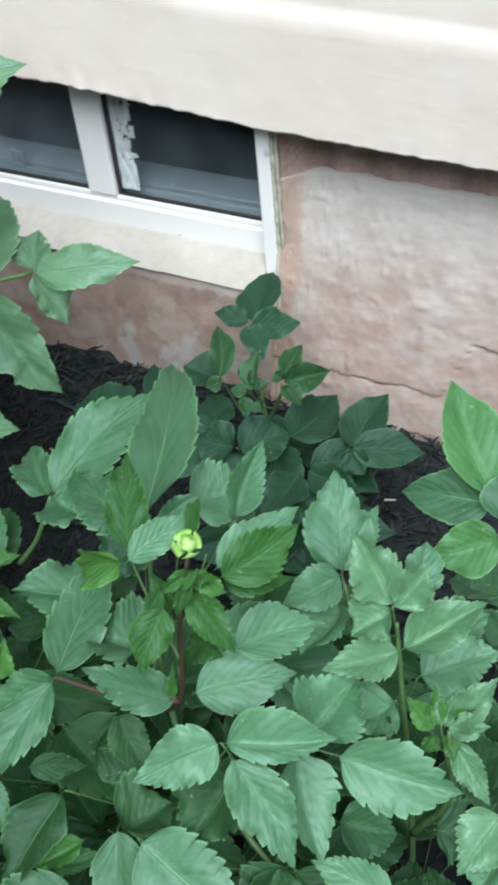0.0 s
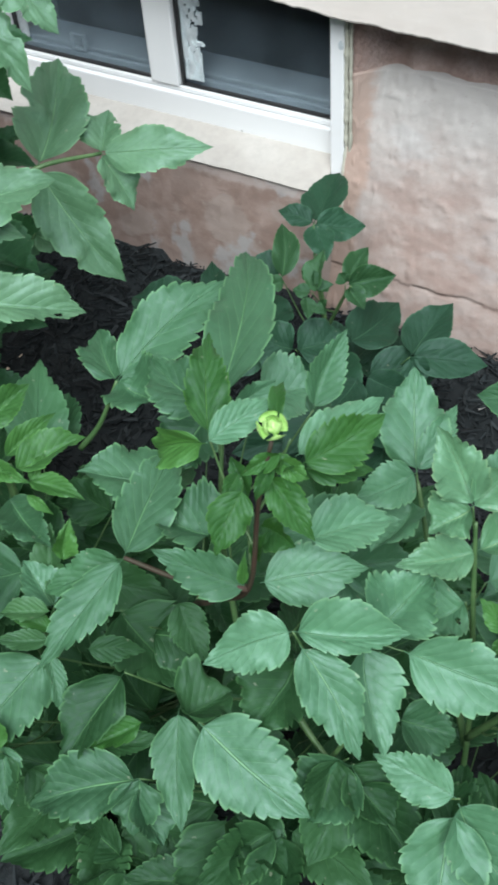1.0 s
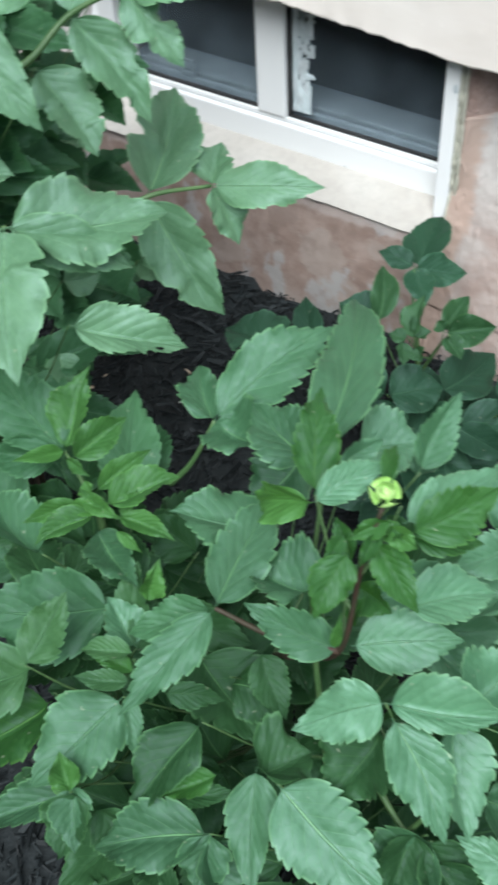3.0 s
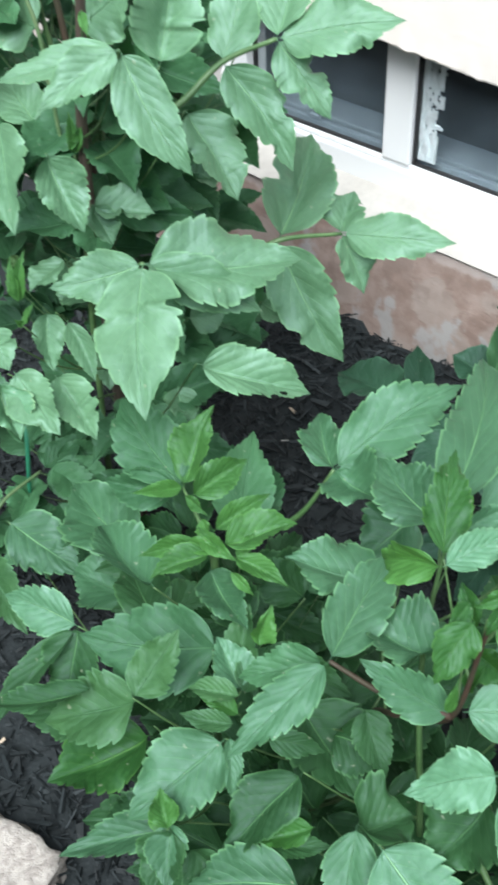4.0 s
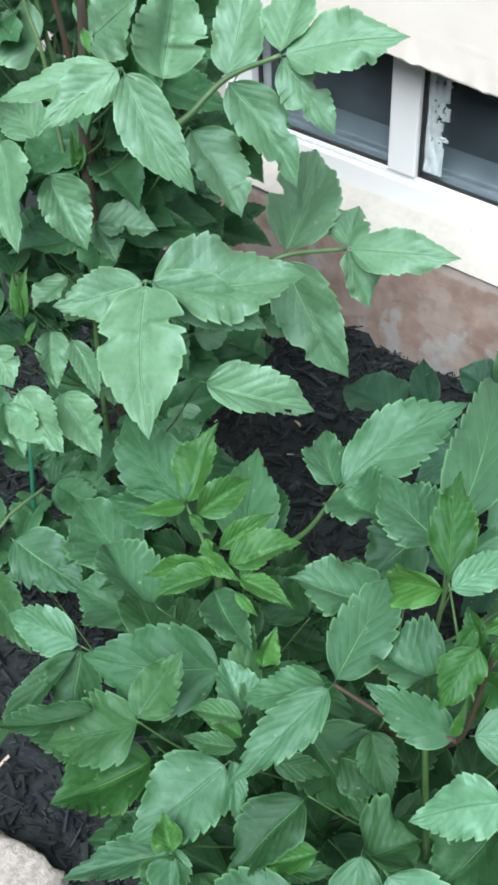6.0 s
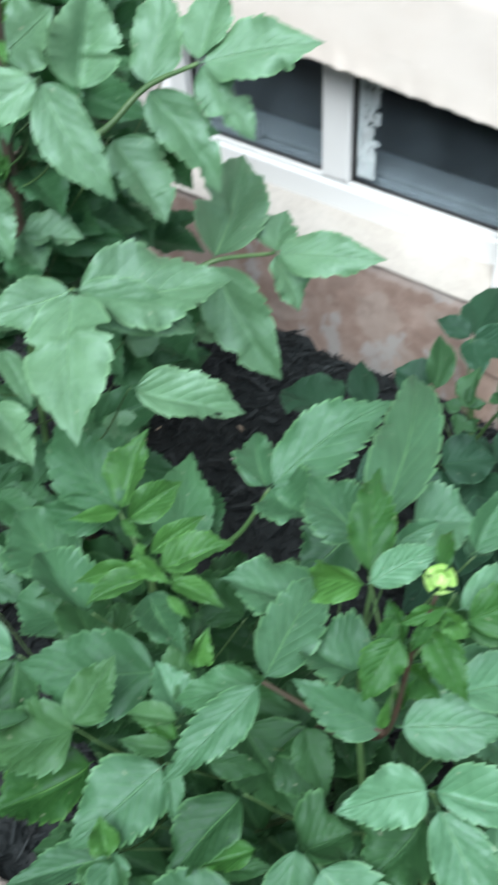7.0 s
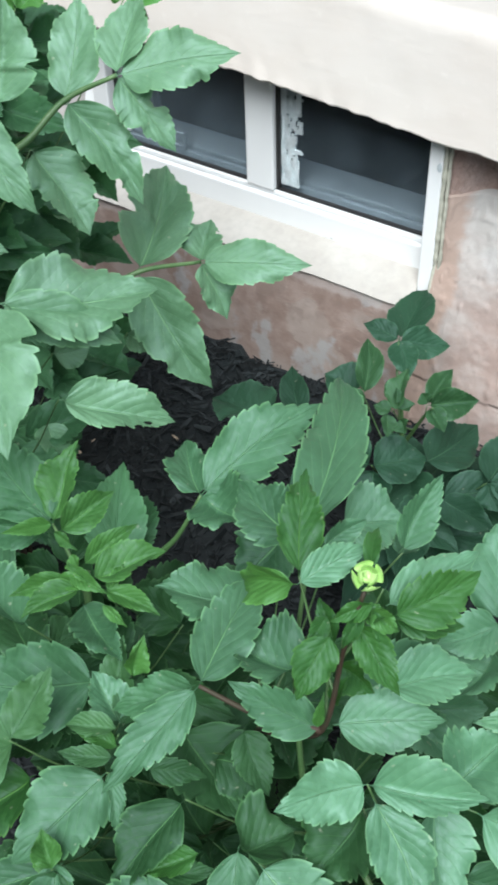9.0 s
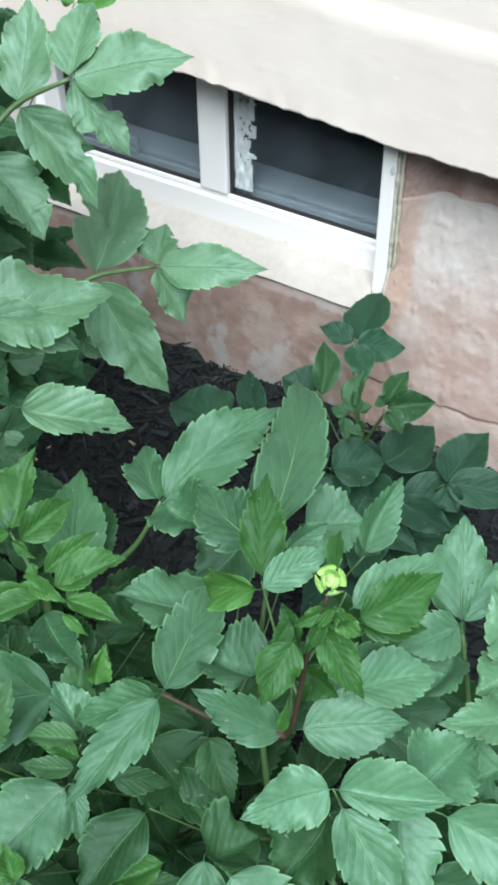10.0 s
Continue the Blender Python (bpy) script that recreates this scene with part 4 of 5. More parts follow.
leaflet(leaf, (-0.427, 1.615, 0.994), (-0.412, 1.628, 1.012), 0.012, YOUNG)

# bare pale stalks of the tall dahlia
for points in (((-0.47, 1.20, 0.34), (-0.428, 1.283, 0.36), (-0.432, 1.327, 0.365), (-0.445, 1.40, 0.35)), ((-0.501, 1.575, 1.066), (-0.493, 1.575, 1.028), (-0.478, 1.575, 0.975), (-0.472, 1.575, 0.833), (-0.455, 1.575, 0.62))):
    part("stalk", tube(bmesh.new(), curve(points, 7), 0.0028, 7), STALK_PALE, dahlia_d, "bare pale green stalk", smooth=True)
leaf = compound(dahlia_e, (-0.086, 1.372, 0.579))
leaflet(leaf, (-0.086, 1.372, 0.579), (-0.235, 1.420, 0.603), 0.088, BACK, roll=0, fold=0.5)
leaflet(leaf, (-0.086, 1.372, 0.579), (-0.106, 1.455, 0.640), 0.055, YOUNG)
leaflet(leaf, (-0.041, 1.341, 0.620), (-0.022, 1.418, 0.630), 0.043, YOUNG)
leaflet(leaf, (-0.086, 1.372, 0.579), (-0.191, 1.338, 0.551), 0.058, BACK)
leaflet(leaf, (-0.086, 1.372, 0.579), (-0.112, 1.314, 0.600), 0.022, YOUNG)
leaf = compound(dahlia_e, (0.011, 1.316, 0.600))
leaflet(leaf, (0.010, 1.323, 0.610), (0.033, 1.395, 0.625), 0.029, YOUNG)
leaflet(leaf, (0.032, 1.313, 0.610), (0.077, 1.389, 0.610), 0.039, YOUNG)
leaflet(leaf, (0.047, 1.315, 0.600), (0.114, 1.328, 0.585), 0.027, YOUNG)
leaflet(leaf, (0.024, 1.301, 0.600), (-0.009, 1.239, 0.590), 0.032, YOUNG)
leaflet(leaf, (0.003, 1.305, 0.600), (-0.036, 1.250, 0.600), 0.028, YOUNG)
leaflet(leaf, (0.001, 1.308, 0.610), (0.052, 1.312, 0.600), 0.024, YOUNG)
leaflet(leaf, (0.053, 1.302, 0.590), (0.085, 1.304, 0.570), 0.013, YOUNG)
leaflet(leaf, (-0.061, 1.349, 0.600), (-0.019, 1.343, 0.600), 0.016, YOUNG)
leaflet(leaf, (-0.007, 1.297, 0.605), (0.031, 1.313, 0.600), 0.020, YOUNG)
leaflet(leaf, (0.038, 1.313, 0.610), (-0.004, 1.314, 0.615), 0.014, YOUNG)
leaflet(leaf, (0.053, 1.314, 0.600), (0.049, 1.349, 0.610), 0.016, YOUNG)
leaflet(leaf, (-0.020, 1.335, 0.600), (0.006, 1.322, 0.590), 0.018, YOUNG)
leaf = compound(dahlia_e, (-0.021, 1.405, 0.490))
leaflet(leaf, (-0.018, 1.397, 0.500), (-0.104, 1.526, 0.538), 0.085, BACK)
leaflet(leaf, (-0.030, 1.421, 0.480), (-0.093, 1.550, 0.460), 0.065, BACK)
leaf = compound(dahlia_e, (-0.039, 1.262, 0.525))
leaflet(leaf, (-0.039, 1.262, 0.525), (-0.177, 1.305, 0.494), 0.066, MATURE)
leaf = compound(dahlia_e, (-0.179, 1.349, 0.410))
leaflet(leaf, (-0.172, 1.344, 0.420), (-0.334, 1.384, 0.400), 0.109, MATURE)
leaflet(leaf, (-0.142, 1.308, 0.380), (-0.245, 1.294, 0.360), 0.093, MATURE)
leaf = compound(dahlia_e, (-0.382, 1.286, 0.380))
leaflet(leaf, (-0.382, 1.286, 0.380), (-0.244, 1.301, 0.354), 0.088, MATURE, roll=0, fold=0.4, bites=((0.62, -1, 0.35, 0.05), (0.9, -1, 0.4, 0.05), (0.5, 1, 0.15, 0.04)), hole=(0.22, 0.55, 0.035))
leaflet(leaf, (-0.382, 1.219, 0.360), (-0.240, 1.186, 0.340), 0.075, BACK, roll=0)
leaf = compound(dahlia_e, (-0.092, 1.179, 0.489))
leaflet(leaf, (-0.092, 1.179, 0.489), (-0.201, 1.159, 0.480), 0.060, LIT, roll=-15, fold=0.5)
leaflet(leaf, (-0.092, 1.179, 0.489), (-0.120, 1.049, 0.395), 0.036, DEEP_SHADE, roll=15)
leaflet(leaf, (-0.092, 1.179, 0.489), (-0.062, 1.118, 0.420), 0.077, DEEP_SHADE)
leaf = compound(dahlia_e, (0.079, 1.238, 0.530))
leaflet(leaf, (0.085, 1.247, 0.530), (-0.067, 1.172, 0.500), 0.108, BACK, roll=-10, fold=0.35, curl=0.6)
leaf = compound(dahlia_e, (0.059, 1.130, 0.543))
leaflet(leaf, (0.059, 1.130, 0.543), (0.066, 1.199, 0.595), 0.058, BACK, roll=0)
leaflet(leaf, (0.044, 1.148, 0.500), (-0.050, 1.083, 0.440), 0.080, MATURE, roll=8)
leaflet(leaf, (-0.007, 1.128, 0.500), (-0.113, 1.053, 0.450), 0.030, MATURE, roll=30, sweep=-0.06)
leaf = compound(dahlia_e, (0.041, 1.164, 0.420))
leaflet(leaf, (0.047, 1.154, 0.420), (-0.012, 1.045, 0.400), 0.089, OLIVE, roll=10)
leaflet(leaf, (-0.030, 1.150, 0.400), (-0.138, 1.101, 0.360), 0.062, MATURE)
leaf = compound(dahlia_e, (0.116, 1.222, 0.500))
leaflet(leaf, (0.116, 1.222, 0.500), (0.089, 1.291, 0.562), 0.048, MATURE)
leaflet(leaf, (0.009, 1.312, 0.550), (0.105, 1.268, 0.566), 0.054, MATURE)
leaf = compound(dahlia_e, (0.153, 1.202, 0.540))
leaflet(leaf, (0.152, 1.203, 0.550), (0.098, 1.180, 0.540), 0.025, BACK)
leaflet(leaf, (0.161, 1.182, 0.530), (0.108, 1.155, 0.530), 0.022, BACK)
leaflet(leaf, (0.130, 1.259, 0.560), (0.127, 1.288, 0.600), 0.028, YOUNG)
leaf = compound(dahlia_e, (0.062, 1.486, 0.613), start=(0.009, 1.449, 0.500))
leaflet(leaf, (0.062, 1.486, 0.613), (-0.010, 1.555, 0.610), 0.061, MATURE, roll=0)
leaflet(leaf, (0.062, 1.486, 0.613), (0.126, 1.649, 0.664), 0.092, MATURE, roll=0, fold=0.45, bites=())
leaflet(leaf, (0.062, 1.486, 0.613), (0.141, 1.473, 0.624), 0.077, MATURE, roll=-5)
leaf = compound(dahlia_e, (0.135, 1.222, 0.520))
leaflet(leaf, (0.135, 1.222, 0.520), (0.079, 1.247, 0.540), 0.048, LIT)
leaflet(leaf, (0.158, 1.193, 0.530), (0.106, 1.183, 0.530), 0.020, OLIVE)
leaflet(leaf, (0.141, 1.220, 0.520), (0.126, 1.278, 0.530), 0.040, MATURE)
leaf = compound(dahlia_e, (0.162, 1.066, 0.470))
leaflet(leaf, (0.167, 1.064, 0.480), (0.138, 1.085, 0.500), 0.034, YOUNG, roll=10, ruffle=1.6)
leaflet(leaf, (0.165, 1.070, 0.470), (0.178, 1.022, 0.420), 0.055, MATURE)
leaf = compound(dahlia_e, (-0.046, 1.267, 0.440))
leaflet(leaf, (-0.046, 1.267, 0.440), (-0.159, 1.325, 0.420), 0.070, DEEP_SHADE)
leaflet(leaf, (-0.053, 1.283, 0.430), (-0.038, 1.358, 0.420), 0.060, DEEP_SHADE)
leaf = compound(dahlia_e, (0.084, 1.402, 0.460))
leaflet(leaf, (0.084, 1.402, 0.460), (0.004, 1.419, 0.460), 0.065, DEEP_SHADE)
leaflet(leaf, (0.084, 1.408, 0.460), (0.084, 1.497, 0.460), 0.060, BACK)

leaf = compound(dahlia_a, (0.152, 1.174, 0.500))
leaflet(leaf, (0.152, 1.174, 0.500), (0.115, 1.059, 0.453), 0.092, MATURE, roll=0, fold=0.4)
leaflet(leaf, (0.153, 1.180, 0.500), (0.189, 1.141, 0.456), 0.027, MATURE)
leaf = compound(dahlia_a, (0.240, 1.242, 0.655), start=(0.359, 1.284, 0.622))
leaflet(leaf, (0.240, 1.242, 0.655), (0.209, 1.125, 0.600), 0.051, MATURE, roll=5, fold=0.5)
leaflet(leaf, (0.240, 1.242, 0.655), (0.215, 1.389, 0.660), 0.066, MATURE, roll=0, fold=0.45, sweep=-0.02)
leaflet(leaf, (0.221, 1.259, 0.620), (0.151, 1.209, 0.580), 0.046, BACK, roll=5, fold=0.7)
leaf = compound(dahlia_a, (0.195, 1.398, 0.600))
leaflet(leaf, (0.195, 1.398, 0.600), (0.101, 1.351, 0.604), 0.069, MATURE)
leaf = compound(dahlia_a, (0.359, 1.284, 0.622))
leaflet(leaf, (0.351, 1.347, 0.630), (0.463, 1.408, 0.650), 0.057, LIT, roll=0)
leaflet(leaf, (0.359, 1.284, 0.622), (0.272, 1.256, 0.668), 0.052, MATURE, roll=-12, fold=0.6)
leaflet(leaf, (0.363, 1.300, 0.614), (0.452, 1.359, 0.620), 0.066, LIT, roll=8, fold=0.4)
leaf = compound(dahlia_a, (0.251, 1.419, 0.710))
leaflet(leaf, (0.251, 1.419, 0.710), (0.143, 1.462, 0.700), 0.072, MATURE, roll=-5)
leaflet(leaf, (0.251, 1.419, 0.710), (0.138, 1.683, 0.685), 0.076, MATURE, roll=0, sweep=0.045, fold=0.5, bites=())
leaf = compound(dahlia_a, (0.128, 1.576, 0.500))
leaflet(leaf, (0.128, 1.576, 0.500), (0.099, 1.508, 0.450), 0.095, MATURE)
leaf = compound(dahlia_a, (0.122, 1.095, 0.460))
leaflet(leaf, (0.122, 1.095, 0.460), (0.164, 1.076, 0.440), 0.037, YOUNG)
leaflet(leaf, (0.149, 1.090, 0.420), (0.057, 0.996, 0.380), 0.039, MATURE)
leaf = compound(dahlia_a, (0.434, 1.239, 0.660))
leaflet(leaf, (0.434, 1.239, 0.660), (0.383, 1.169, 0.670), 0.060, LIT, roll=-14, fold=0.5)
leaflet(leaf, (0.434, 1.239, 0.660), (0.528, 1.287, 0.654), 0.055, LIT, skew=0.42, fold=1.0, roll=6)
leaflet(leaf, (0.444, 1.233, 0.652), (0.524, 1.190, 0.579), 0.058, LIT, sweep=-0.05, roll=0, fold=0.6)
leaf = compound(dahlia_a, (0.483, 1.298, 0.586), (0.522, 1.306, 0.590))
leaflet(leaf, (0.483, 1.298, 0.586), (0.537, 1.227, 0.530), 0.075, LIT, roll=-22)
leaflet(leaf, (0.491, 1.310, 0.600), (0.518, 1.376, 0.628), 0.076, LIT, roll=-5)
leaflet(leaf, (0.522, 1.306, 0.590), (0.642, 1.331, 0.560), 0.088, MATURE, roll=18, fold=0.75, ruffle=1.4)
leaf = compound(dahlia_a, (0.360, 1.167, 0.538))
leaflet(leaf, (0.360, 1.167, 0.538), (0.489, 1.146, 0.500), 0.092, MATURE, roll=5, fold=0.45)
leaflet(leaf, (0.327, 1.178, 0.519), (0.379, 1.088, 0.470), 0.056, MATURE, roll=12, fold=0.5)
leaflet(leaf, (0.327, 1.178, 0.519), (0.358, 1.228, 0.500), 0.066, DEEP_SHADE, roll=-30)
leaf = compound(dahlia_a, (0.243, 1.197, 0.499))
leaflet(leaf, (0.243, 1.197, 0.499), (0.221, 1.093, 0.440), 0.060, DEEP_SHADE, roll=22, fold=0.6)
leaf = compound(dahlia_a, (0.306, 1.117, 0.450))
leaflet(leaf, (0.306, 1.117, 0.450), (0.201, 1.054, 0.402), 0.066, MATURE, roll=12)
leaflet(leaf, (0.306, 1.118, 0.450), (0.319, 1.075, 0.413), 0.058, MATURE)
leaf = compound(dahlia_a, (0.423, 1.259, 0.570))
leaflet(leaf, (0.423, 1.259, 0.570), (0.408, 1.190, 0.530), 0.082, DEEP_SHADE, roll=15)
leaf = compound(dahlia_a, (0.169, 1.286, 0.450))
leaflet(leaf, (0.168, 1.285, 0.450), (0.277, 1.245, 0.420), 0.103, DEEP_SHADE, roll=-15)
leaflet(leaf, (0.247, 1.303, 0.500), (0.301, 1.269, 0.460), 0.053, DEEP_SHADE)
leaf = compound(dahlia_a, (0.502, 1.236, 0.450))
leaflet(leaf, (0.502, 1.236, 0.450), (0.476, 1.170, 0.420), 0.071, MATURE)
leaflet(leaf, (0.528, 1.290, 0.480), (0.583, 1.314, 0.450), 0.072, MATURE)
leaf = compound(dahlia_a, (0.619, 1.229, 0.500))
leaflet(leaf, (0.616, 1.228, 0.500), (0.532, 1.224, 0.520), 0.052, LIT, roll=-10)
leaflet(leaf, (0.619, 1.224, 0.500), (0.694, 1.183, 0.460), 0.082, LIT, roll=0)
leaflet(leaf, (0.621, 1.214, 0.500), (0.638, 1.134, 0.440), 0.088, LIT, roll=0)
leaf = compound(dahlia_a, (0.504, 1.223, 0.430), start=(0.416, 1.257, 0.470))
leaflet(leaf, (0.504, 1.223, 0.430), (0.599, 1.183, 0.390), 0.082, DEEP_SHADE, roll=5)
leaflet(leaf, (0.496, 1.228, 0.430), (0.495, 1.142, 0.390), 0.075, DEEP_SHADE, roll=-5)
leaf = compound(dahlia_a, (0.307, 1.322, 0.790))
leaflet(leaf, (0.307, 1.322, 0.790), (0.257, 1.414, 0.820), 0.044, YOUNG, roll=0, fold=0.7, ruffle=2.0)
leaflet(leaf, (0.316, 1.305, 0.802), (0.248, 1.321, 0.745), 0.045, YOUNG)
leaflet(leaf, (0.316, 1.305, 0.802), (0.350, 1.371, 0.811), 0.033, LIT)
leaf = compound(dahlia_a, (0.339, 1.328, 0.720))
leaflet(leaf, (0.347, 1.336, 0.660), (0.390, 1.328, 0.660), 0.036, OLIVE)
leaf = compound(dahlia_a, (0.396, 1.411, 0.520))
leaflet(leaf, (0.396, 1.411, 0.520), (0.462, 1.474, 0.500), 0.076, MATURE)
leaflet(leaf, (0.396, 1.411, 0.520), (0.460, 1.394, 0.500), 0.054, MATURE)
leaflet(leaf, (0.407, 1.324, 0.684), (0.463, 1.399, 0.660), 0.056, LIT)
leaf = compound(dahlia_a, (0.387, 1.336, 0.811))
leaflet(leaf, (0.405, 1.321, 0.800), (0.447, 1.402, 0.805), 0.050, OLIVE, roll=16, fold=0.8, ruffle=1.4)
leaflet(leaf, (0.390, 1.339, 0.785), (0.432, 1.434, 0.790), 0.044, LIT, roll=-6, fold=0.5)
leaflet(leaf, (0.398, 1.336, 0.775), (0.452, 1.370, 0.765), 0.032, OLIVE, roll=-8, fold=0.6)
leaf = compound(dahlia_a, (0.367, 1.303, 0.770))
leaflet(leaf, (0.376, 1.312, 0.780), (0.432, 1.289, 0.745), 0.036, YOUNG, roll=8, fold=1.0)
leaflet(leaf, (0.361, 1.292, 0.775), (0.357, 1.242, 0.735), 0.042, YOUNG, roll=-10, fold=0.7)
leaflet(leaf, (0.388, 1.318, 0.810), (0.359, 1.295, 0.790), 0.019, YOUNG)
leaflet(leaf, (0.385, 1.318, 0.800), (0.412, 1.321, 0.785), 0.022, YOUNG)
leaflet(leaf, (0.382, 1.313, 0.800), (0.375, 1.289, 0.770), 0.015, YOUNG)
leaflet(leaf, (0.387, 1.319, 0.800), (0.406, 1.308, 0.770), 0.014, YOUNG)
leaflet(leaf, (0.288, 1.399, 0.740), (0.304, 1.455, 0.740), 0.028, LIT)
leaflet(leaf, (0.358, 1.275, 0.640), (0.357, 1.289, 0.680), 0.011, YOUNG)
leaflet(leaf, (0.371, 1.340, 0.820), (0.350, 1.394, 0.813), 0.015, YOUNG)
leaflet(leaf, (0.361, 1.299, 0.750), (0.328, 1.326, 0.765), 0.023, YOUNG)
leaflet(leaf, (0.345, 1.311, 0.770), (0.340, 1.284, 0.755), 0.020, YOUNG)
leaflet(leaf, (0.380, 1.314, 0.790), (0.401, 1.323, 0.795), 0.019, YOUNG)
leaflet(leaf, (0.363, 1.296, 0.660), (0.374, 1.307, 0.700), 0.014, YOUNG)
leaf = compound(dahlia_a, (0.352, 1.450, 0.725))
leaflet(leaf, (0.352, 1.450, 0.725), (0.355, 1.519, 0.777), 0.043, MATURE)
leaflet(leaf, (0.340, 1.465, 0.700), (0.338, 1.508, 0.697), 0.031, MATURE)
leaf = compound(dahlia_a, (0.221, 1.554, 0.600))
leaflet(leaf, (0.232, 1.538, 0.620), (0.285, 1.595, 0.600), 0.083, LIT)
leaf = compound(dahlia_a, (0.318, 1.319, 0.660))
leaflet(leaf, (0.318, 1.319, 0.660), (0.233, 1.312, 0.640), 0.056, MATURE)
leaf = compound(dahlia_a, (0.237, 1.258, 0.500))
leaflet(leaf, (0.226, 1.269, 0.460), (0.286, 1.296, 0.440), 0.076, DEEP_SHADE)
leaflet(leaf, (0.183, 1.206, 0.490), (0.234, 1.242, 0.470), 0.034, DEEP_SHADE, roll=10)
leaf = compound(dahlia_e, (0.075, 1.294, 0.500))
leaflet(leaf, (0.075, 1.294, 0.500), (-0.007, 1.331, 0.520), 0.062, DEEP_SHADE, roll=10)
leaflet(leaf, (0.074, 1.290, 0.500), (-0.001, 1.280, 0.480), 0.050, DEEP_SHADE)
leaf = compound(dahlia_e, (0.010, 1.221, 0.500))
leaflet(leaf, (0.021, 1.208, 0.500), (0.071, 1.262, 0.500), 0.058, MATURE)
leaflet(leaf, (0.021, 1.210, 0.480), (0.082, 1.229, 0.460), 0.052, DEEP_SHADE)
leaf = compound(dahlia_a, (0.229, 1.143, 0.470))
leaflet(leaf, (0.282, 1.168, 0.470), (0.241, 1.125, 0.450), 0.030, YOUNG, roll=15)
leaflet(leaf, (0.238, 1.124, 0.450), (0.300, 1.168, 0.450), 0.026, DEEP_SHADE)
leaf = compound(dahlia_a, (0.149, 1.067, 0.470))
leaflet(leaf, (0.157, 1.076, 0.470), (0.194, 1.029, 0.440), 0.048, MATURE, roll=0)
leaflet(leaf, (0.174, 1.080, 0.420), (0.239, 1.074, 0.380), 0.055, DEEP_SHADE)
leaf = compound(dahlia_a, (0.310, 1.112, 0.440))
leaflet(leaf, (0.306, 1.115, 0.440), (0.348, 1.083, 0.400), 0.050, MATURE)
leaf = compound(dahlia_a, (0.496, 1.235, 0.460))
leaflet(leaf, (0.487, 1.231, 0.460), (0.492, 1.172, 0.420), 0.062, DEEP_SHADE, roll=-10)
leaflet(leaf, (0.497, 1.234, 0.450), (0.560, 1.208, 0.420), 0.060, DEEP_SHADE)

leaf = compound(dahlia_b, (0.454, 1.494, 0.631))
leaflet(leaf, (0.454, 1.494, 0.631), (0.410, 1.585, 0.685), 0.082, MATURE, roll=0, fold=0.4)
leaflet(leaf, (0.454, 1.494, 0.631), (0.463, 1.578, 0.657), 0.038, MATURE)
leaflet(leaf, (0.454, 1.494, 0.631), (0.410, 1.436, 0.626), 0.051, MATURE)
leaflet(leaf, (0.458, 1.480, 0.600), (0.444, 1.404, 0.594), 0.057, MATURE)
leaf = compound(dahlia_b, (0.539, 1.424, 0.697))
leaflet(leaf, (0.539, 1.424, 0.697), (0.487, 1.454, 0.754), 0.054, PALE)
leaflet(leaf, (0.539, 1.424, 0.697), (0.509, 1.393, 0.675), 0.045, PALE)
leaflet(leaf, (0.539, 1.424, 0.697), (0.560, 1.468, 0.720), 0.043, PALE)
leaflet(leaf, (0.547, 1.471, 0.660), (0.539, 1.529, 0.680), 0.049, MATURE)
leaflet(leaf, (0.551, 1.417, 0.639), (0.489, 1.364, 0.643), 0.047, PALE)
leaflet(leaf, (0.551, 1.417, 0.639), (0.615, 1.488, 0.660), 0.047, PALE)
leaf = compound(dahlia_b, (0.552, 1.401, 0.570))
leaflet(leaf, (0.552, 1.401, 0.570), (0.517, 1.360, 0.560), 0.055, MATURE, hole=(0.28, 0.26, 0.08))
leaf = compound(dahlia_b, (0.609, 1.375, 0.600))
leaflet(leaf, (0.606, 1.364, 0.600), (0.573, 1.377, 0.620), 0.026, YOUNG)
leaflet(leaf, (0.607, 1.369, 0.600), (0.596, 1.394, 0.630), 0.022, YOUNG)
leaflet(leaf, (0.612, 1.371, 0.600), (0.615, 1.401, 0.622), 0.020, PALE)
leaflet(leaf, (0.614, 1.371, 0.600), (0.651, 1.419, 0.640), 0.035, PALE)
leaflet(leaf, (0.615, 1.375, 0.600), (0.645, 1.393, 0.620), 0.022, YOUNG)
leaflet(leaf, (0.618, 1.371, 0.600), (0.656, 1.383, 0.610), 0.026, PALE)
leaflet(leaf, (0.615, 1.370, 0.590), (0.630, 1.356, 0.570), 0.019, YOUNG)
leaflet(leaf, (0.609, 1.368, 0.590), (0.598, 1.355, 0.570), 0.018, YOUNG)
leaflet(leaf, (0.623, 1.373, 0.580), (0.672, 1.345, 0.535), 0.034, PALE)
leaf = compound(dahlia_b, (0.555, 1.468, 0.520))
leaflet(leaf, (0.555, 1.468, 0.520), (0.630, 1.518, 0.540), 0.074, MATURE)
leaflet(leaf, (0.545, 1.539, 0.500), (0.597, 1.596, 0.500), 0.064, MATURE)
leaf = compound(dahlia_b, (0.622, 1.337, 0.450))
leaflet(leaf, (0.622, 1.337, 0.450), (0.664, 1.351, 0.430), 0.067, MATURE)
leaf = compound(dahlia_b, (0.688, 1.347, 0.520))
leaflet(leaf, (0.688, 1.347, 0.520), (0.665, 1.280, 0.500), 0.057, PALE)
leaflet(leaf, (0.695, 1.332, 0.480), (0.686, 1.286, 0.460), 0.052, MATURE)

